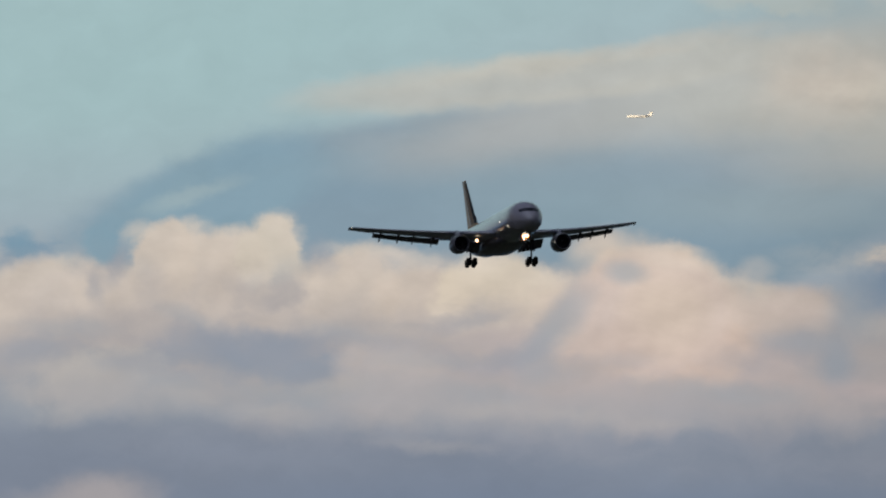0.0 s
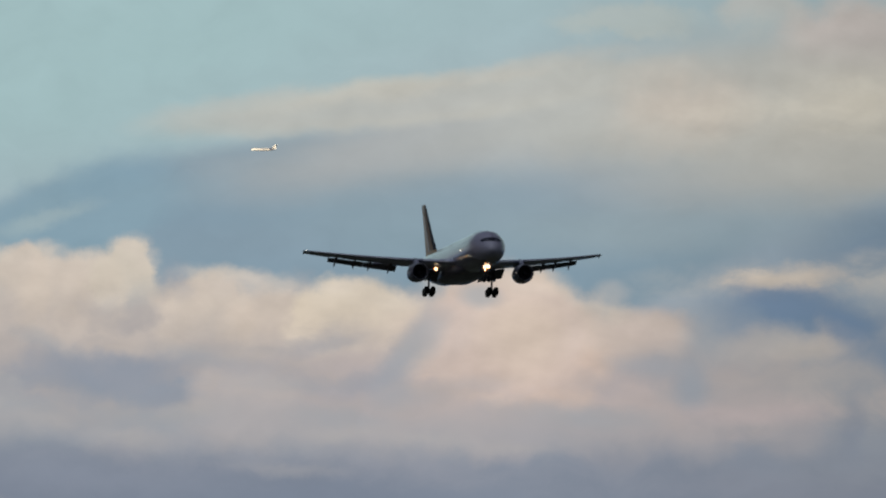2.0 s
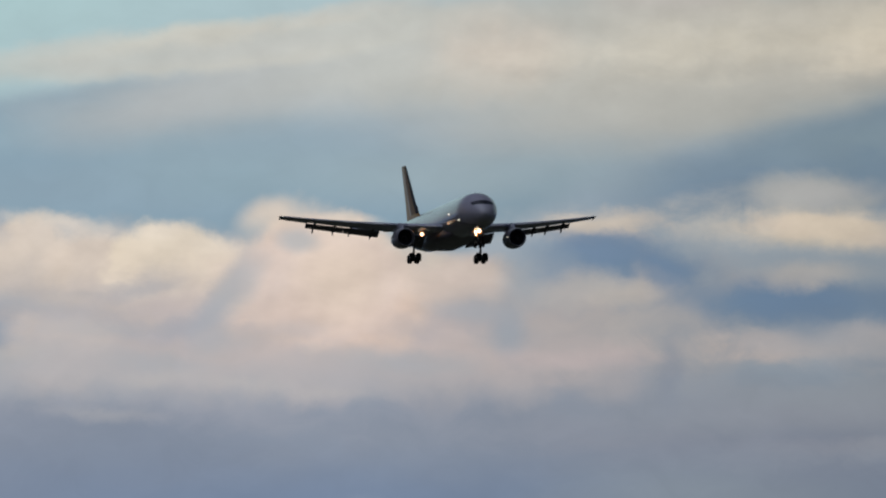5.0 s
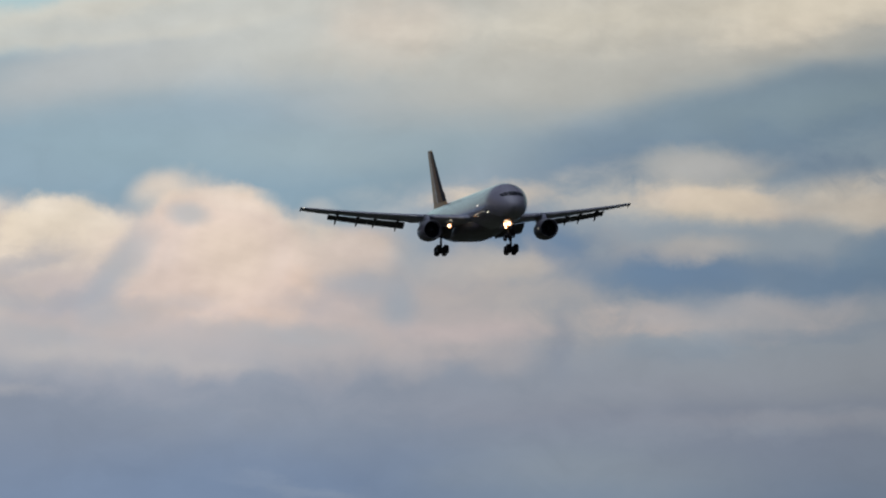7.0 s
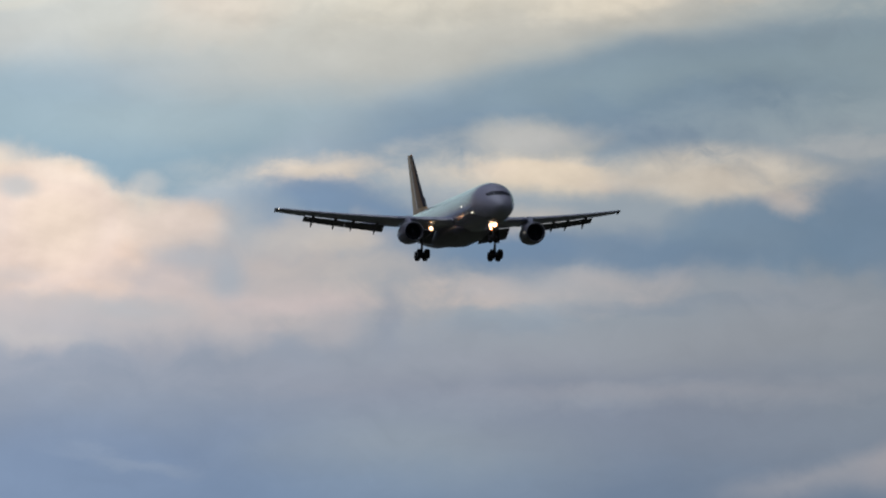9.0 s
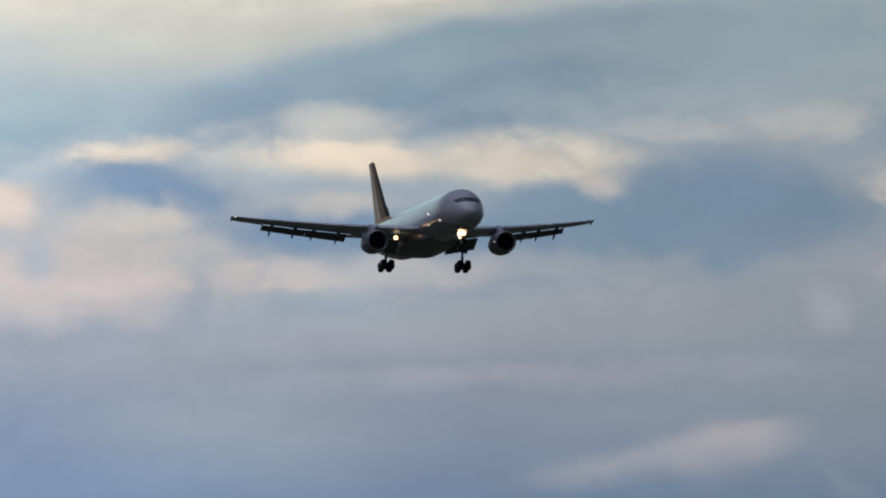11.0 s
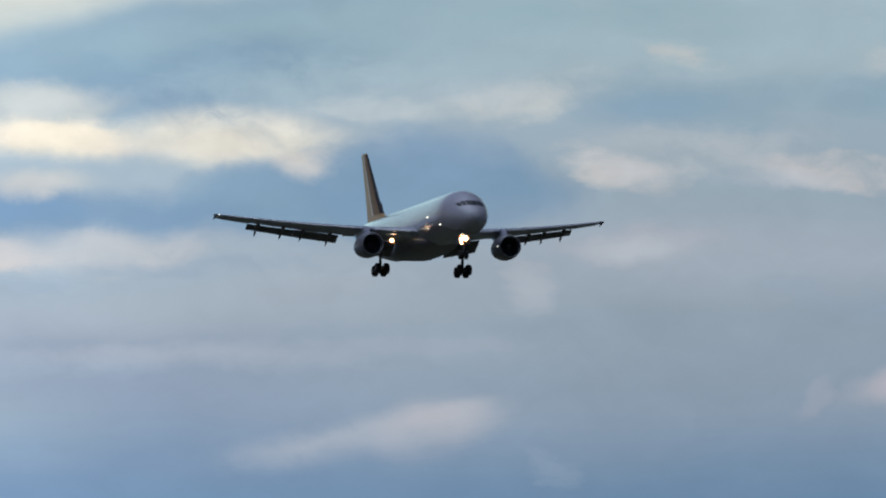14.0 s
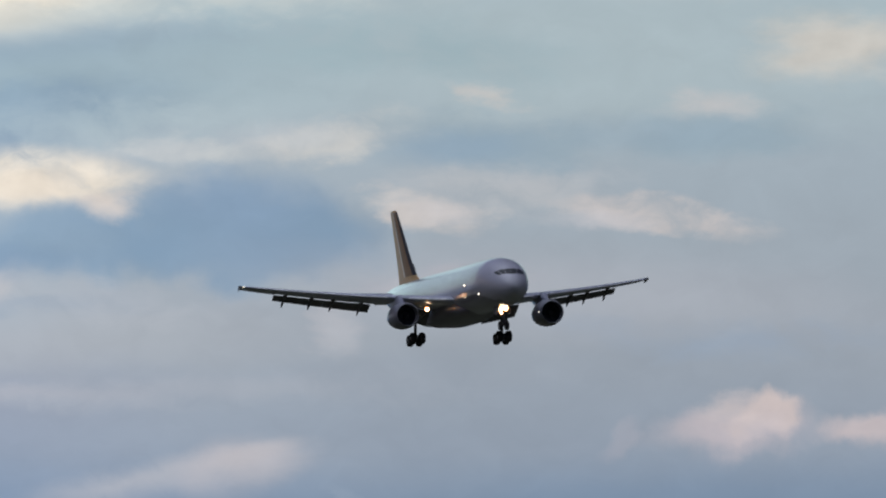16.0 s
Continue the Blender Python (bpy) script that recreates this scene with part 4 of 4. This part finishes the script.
        # main gear
        gx, gy = 25 - 25.3, side * 4.8
        leg = tube((gx, gy, -1.0), (gx, gy, -3.2), 0.2)
        tube((gx, gy, -3.1), (gx, gy, -4.85), 0.13, bm=leg)
        tube((gx, gy, -3.0), (gx + 0.2, gy - side * 1.9, -1.6), 0.09, bm=leg)
        tube((gx - 0.2, gy, -3.1), (gx - 0.55, gy, -3.9), 0.07, bm=leg)
        tube((gx - 0.55, gy, -3.9), (gx - 0.15, gy, -4.7), 0.07, bm=leg)
        leg = part("main_gear_leg", leg, STEEL, top, "dark steel main landing gear leg")
        part("bogie_beam", tube((gx + 0.75, gy, -4.72), (gx - 0.75, gy, -5.0), 0.13), STEEL, leg)
        for dx, dz in ((0.62, -4.76), (-0.62, -4.96)):
            part("axle", tube((gx + dx, gy - 0.5, dz), (gx + dx, gy + 0.5, dz), 0.09), STEEL, leg)
            for dy in (-0.5, 0.5):
                wheel(leg, gx + dx, gy + dy, dz, 0.62, 0.58)
        part("gear_door", box((gx - 0.1, gy + side * 0.38, -2.3), (1.5, 0.06, 1.9), turn=Matrix.Rotation(side * 0.08, 4, "X")), BELLY, leg)
    # fin in two tones
    def fin_ring(z, le, te, thick, f0=0.0, f1=1.0):
        ch = te - le
        pts = foil(thick, 1.0, 9)
        pts = [(x, w - 0.06 * x * (1 - x)) for x, w in pts]
        return [Vector((25 - le - ch * (f0 + (f1 - f0) * x), w * ch, z)) for x, w in pts]

    fin_rows = ((1.3, 38.9, 49.4, 0.05), (2.3, 40.0, 49.3, 0.07), (3.2, 42.2, 49.4, 0.085), (5.0, 44.3, 49.9, 0.09), (7.0, 46.1, 50.6, 0.09), (9.2, 48.1, 51.4, 0.09), (10.5, 49.3, 51.9, 0.085), (10.72, 49.7, 51.85, 0.05))
    fin = part("fin", loft([fin_ring(*r) for r in fin_rows]), GOLD, top, "gold-painted tail fin")
    def fin_skin(z, le, te, thick, cut, proud):
        pts = [(x, (w - 0.06 * x * (1 - x)) * proud) for x, w in foil(thick, cut, 9)]
        return [Vector((25 - le + 0.02 - (te - le) * x, w * (te - le), z)) for x, w in pts]

    part("fin_stripe", loft([fin_skin(*r, 0.60, 1.05) for r in fin_rows[2:-1]]), CREAM, fin, "thin cream stripe on the fin")
    part("fin_panel", loft([fin_skin(*r, 0.50, 1.10) for r in fin_rows[2:-1]]), BROWN, fin, "brown-gold forward part of the fin")
    part("fin_front", loft([fin_skin(*r, 0.10, 1.16) for r in fin_rows[2:-1]]), DARK, fin, "dark front edge of the fin")
    part("fin_mark", loft([fin_skin(z, le, te, 0.09, 0.08, 1.25) for z, le, te in ((3.9, 42.95, 50.6), (4.2, 43.3, 50.7), (4.5, 43.65, 50.8))]), DARK, fin, "small dark mark low on the fin")
    # nose gear
    nx = 25 - 6.95
    leg = tube((nx, 0, -2.3), (nx, 0, -3.7), 0.15)
    tube((nx, 0, -3.6), (nx, 0, -4.75), 0.09, bm=leg)
    tube((nx - 0.05, 0, -3.4), (nx - 1.6, 0, -2.5), 0.07, bm=leg)
    tube((nx + 0.12, 0, -3.6), (nx + 0.42, 0, -4.1), 0.05, bm=leg)
    tube((nx + 0.42, 0, -4.1), (nx + 0.1, 0, -4.6), 0.05, bm=leg)
    tube((nx, -0.4, -4.72), (nx, 0.4, -4.72), 0.08, bm=leg)
    leg = part("nose_gear_leg", leg, STEEL, top, "dark steel nose gear leg")
    for dy in (-0.34, 0.34):
        wheel(leg, nx, dy, -4.72, 0.5, 0.36)
    for side in (1, -1):
        part("nose_gear_door", box((nx - 0.5, side * 0.62, -3.05), (1.9, 0.05, 0.85), turn=Matrix.Rotation(side * 0.12, 4, "X")), BELLY, leg)
    for y, z, r in ((-0.34, -2.98, 0.2), (0.2, -2.9, 0.23), (-0.28, -3.4, 0.12)):
        lamp("landing_light", (nx + 0.35, y, z), r, LAMP, leg, "glowing warm landing light")
    part("light_bracket", box((nx + 0.12, 0, -3.0), (0.12, 0.8, 0.1)), STEEL, leg)
    # lights at the wing root and on the body side; a glowing dot imitates
    # the landing light's reflection on the inboard side of one nacelle
    lamp("nacelle_glint", (25 - 16.9, 8.0 - 1.33, -2.72), 0.05, LAMP_WHITE, top, "tiny glowing dot for a reflection on the side of a nacelle")
    lamp("wing_root_light", (25 - 20.4, -4.75, -1.95), 0.2, LAMP, top, "glowing warm landing light at the wing root")
    for s, a in ((11.9, 178.5), (7.4, 205.5), (12.6, 206)):
        p = skin(s, a, 0.02)
        lamp("side_light", p + Vector((0.05, -0.03, 0)), 0.06 if s < 12 else 0.028, LAMP_WHITE, top, "small white light on the fuselage side")
    return top


def far_jet():
    """The small bright jet that crosses far behind."""
    top = new("distant_jet")
    tagged(top, "tiny sunlit white jet crossing far off in the sky", "airplane")
    prof = ((0, -0.05, 0.01), (0.06, -0.04, 0.1), (0.25, -0.02, 0.2), (0.6, 0, 0.25), (3.4, 0, 0.25), (4.2, 0.08, 0.15), (4.75, 0.14, 0.05))
    part("fuselage", loft([ring(2.4 - s, 0, z, r, r, 20) for s, z, r in prof]), FAR_WHITE, top)
    for side in (1, -1):
        w = [[Vector((2.4 - s - c * x, side * y, z + c * t)) for x, t in foil(0.11, 1.0, 6)] for y, s, z, c in ((0.15, 1.75, -0.14, 0.85), (2.0, 2.95, 0.02, 0.26))]
        part("wing", loft(w), FAR_WHITE, top)
        part("engine", spin([(0, 0.1), (0.03, 0.13), (-0.3, 0.14), (-0.62, 0.08)], (2.4 - 3.5, side * 0.38, 0.1), k=14), NACELLE, top)
        h = [[Vector((2.4 - s - c * x, side * y, z + c * t)) for x, t in foil(0.09, 1.0, 6)] for y, s, z, c in ((0.0, 4.45, 0.83, 0.42), (0.8, 4.75, 0.86, 0.22))]
        part("tailplane", loft(h), FAR_WHITE, top)
    f = [[Vector((2.4 - s - c * x, c * t, z)) for x, t in foil(0.1, 1.0, 6)] for z, s, c in ((0.1, 3.75, 0.8), (0.85, 4.4, 0.5))]
    part("fin", loft(f), FAR_WHITE, top)
    return top


AIRLINER = airliner()
DISTANT_JET = far_jet()


# ---- movement ----
def facing(u, v, d, yaw, pitch, roll):
    """The pose of the airliner in sky direction (u, v) at distance d; the angles are taken against the line of sight."""
    place = bearing(u, v, d)
    away = (place - EYE).normalized()
    right = away.cross(Vector((0, 0, 1))).normalized()
    up = right.cross(away)
    y, p, r = radians(yaw), radians(pitch), radians(roll - 0.25)
    fwd = right * math.sin(y) * math.cos(p) - away * math.cos(y) * math.cos(p) + up * math.sin(p)
    port0 = right * math.cos(y) + away * math.sin(y)
    up0 = fwd.cross(port0)
    port, over = port0 * math.cos(r) + up0 * math.sin(r), up0 * math.cos(r) - port0 * math.sin(r)
    m = Matrix((fwd, port, over)).transposed().to_4x4()
    m.translation = place
    return m


def motions():
    # seconds, sky direction, distance, angles against the line of sight
    approach = (
        (0.0, 885.8, 408.7, 3564.8, 11.86, 6.54, 1.32),
        (0.5, 932.3, 407.2, 3530.2, 11.91, 6.22, 0.90),
        (1.0, 977.7, 408.6, 3498.9, 12.01, 5.93, 0.10),
        (1.5, 1022.2, 412.0, 3468.8, 12.14, 5.75, -0.52),
        (2.0, 1072.5, 417.3, 3436.6, 12.32, 5.68, -0.50),
        (2.5, 1121.4, 422.0, 3399.6, 12.52, 5.74, 0.06),
        (3.0, 1170.9, 428.6, 3363.2, 12.74, 5.82, 0.75),
        (3.5, 1219.5, 435.8, 3328.4, 12.98, 6.04, 1.25),
        (4.0, 1271.2, 441.8, 3297.2, 13.16, 6.22, 1.27),
        (4.5, 1327.6, 443.8, 3264.8, 13.30, 6.16, 0.72),
        (4.7, 1345.5, 446.1, 3248.9, 13.34, 5.92, 0.37),
        (6.8, 1585.3, 482.9, 3104.0, 13.16, 4.86, 0.73),
        (7.0, 1616.3, 481.5, 3087.4, 13.21, 4.92, 1.00),
        (7.5, 1682.7, 493.1, 3048.7, 13.40, 5.12, 0.90),
        (8.0, 1750.1, 509.6, 3014.5, 13.58, 5.44, 0.19),
        (8.5, 1817.0, 520.9, 2979.9, 13.71, 5.73, -0.25),
        (9.0, 1890.0, 536.7, 2946.7, 13.80, 5.97, -0.11),
        (9.5, 1962.0, 548.1, 2913.2, 13.86, 6.05, 0.30),
        (9.7, 1982.8, 553.8, 2899.8, 13.89, 6.06, 0.29),
        (11.8, 2299.8, 596.2, 2749.2, 14.59, 6.42, -0.70),
        (12.0, 2331.9, 599.5, 2736.9, 14.65, 6.33, -0.70),
        (12.5, 2413.2, 606.4, 2705.2, 14.77, 6.24, -0.54),
        (13.0, 2502.8, 613.8, 2673.2, 14.83, 6.15, -0.31),
        (13.5, 2592.2, 619.0, 2639.4, 14.83, 5.79, -0.46),
        (14.0, 2689.6, 621.0, 2604.5, 14.81, 5.13, -0.78),
        (14.5, 2786.9, 622.7, 2569.6, 14.79, 4.34, -0.51),
        (15.0, 2891.3, 630.2, 2536.4, 14.80, 3.86, 0.38),
        (15.5, 2993.3, 645.4, 2503.2, 14.87, 3.81, 1.18),
        (16.0, 3097.6, 664.8, 2470.0, 14.97, 4.03, 1.41),
    )
    walk(AIRLINER, [(r[0], facing(*r[1:])) for r in approach])
    # crosses from right to left and away
    crossing = []
    for t in (0.0, 4.0, 8.0, 12.0, 16.0):
        p = bearing(1132 - 204 * t, 206.3 + 8.3 * t, 4300)
        q = bearing(1132 - 204 * (t + 0.5), 206.3 + 8.3 * (t + 0.5), 4300)
        fwd = (q - p).normalized()
        port = Vector((0, 0, 1)).cross(fwd).normalized()
        m = Matrix((fwd, port, fwd.cross(port))).transposed().to_4x4() @ pose(0, 0, 0, 0, -3, 0)
        m.translation = p
        crossing.append((t, m))
    walk(DISTANT_JET, crossing)


motions()
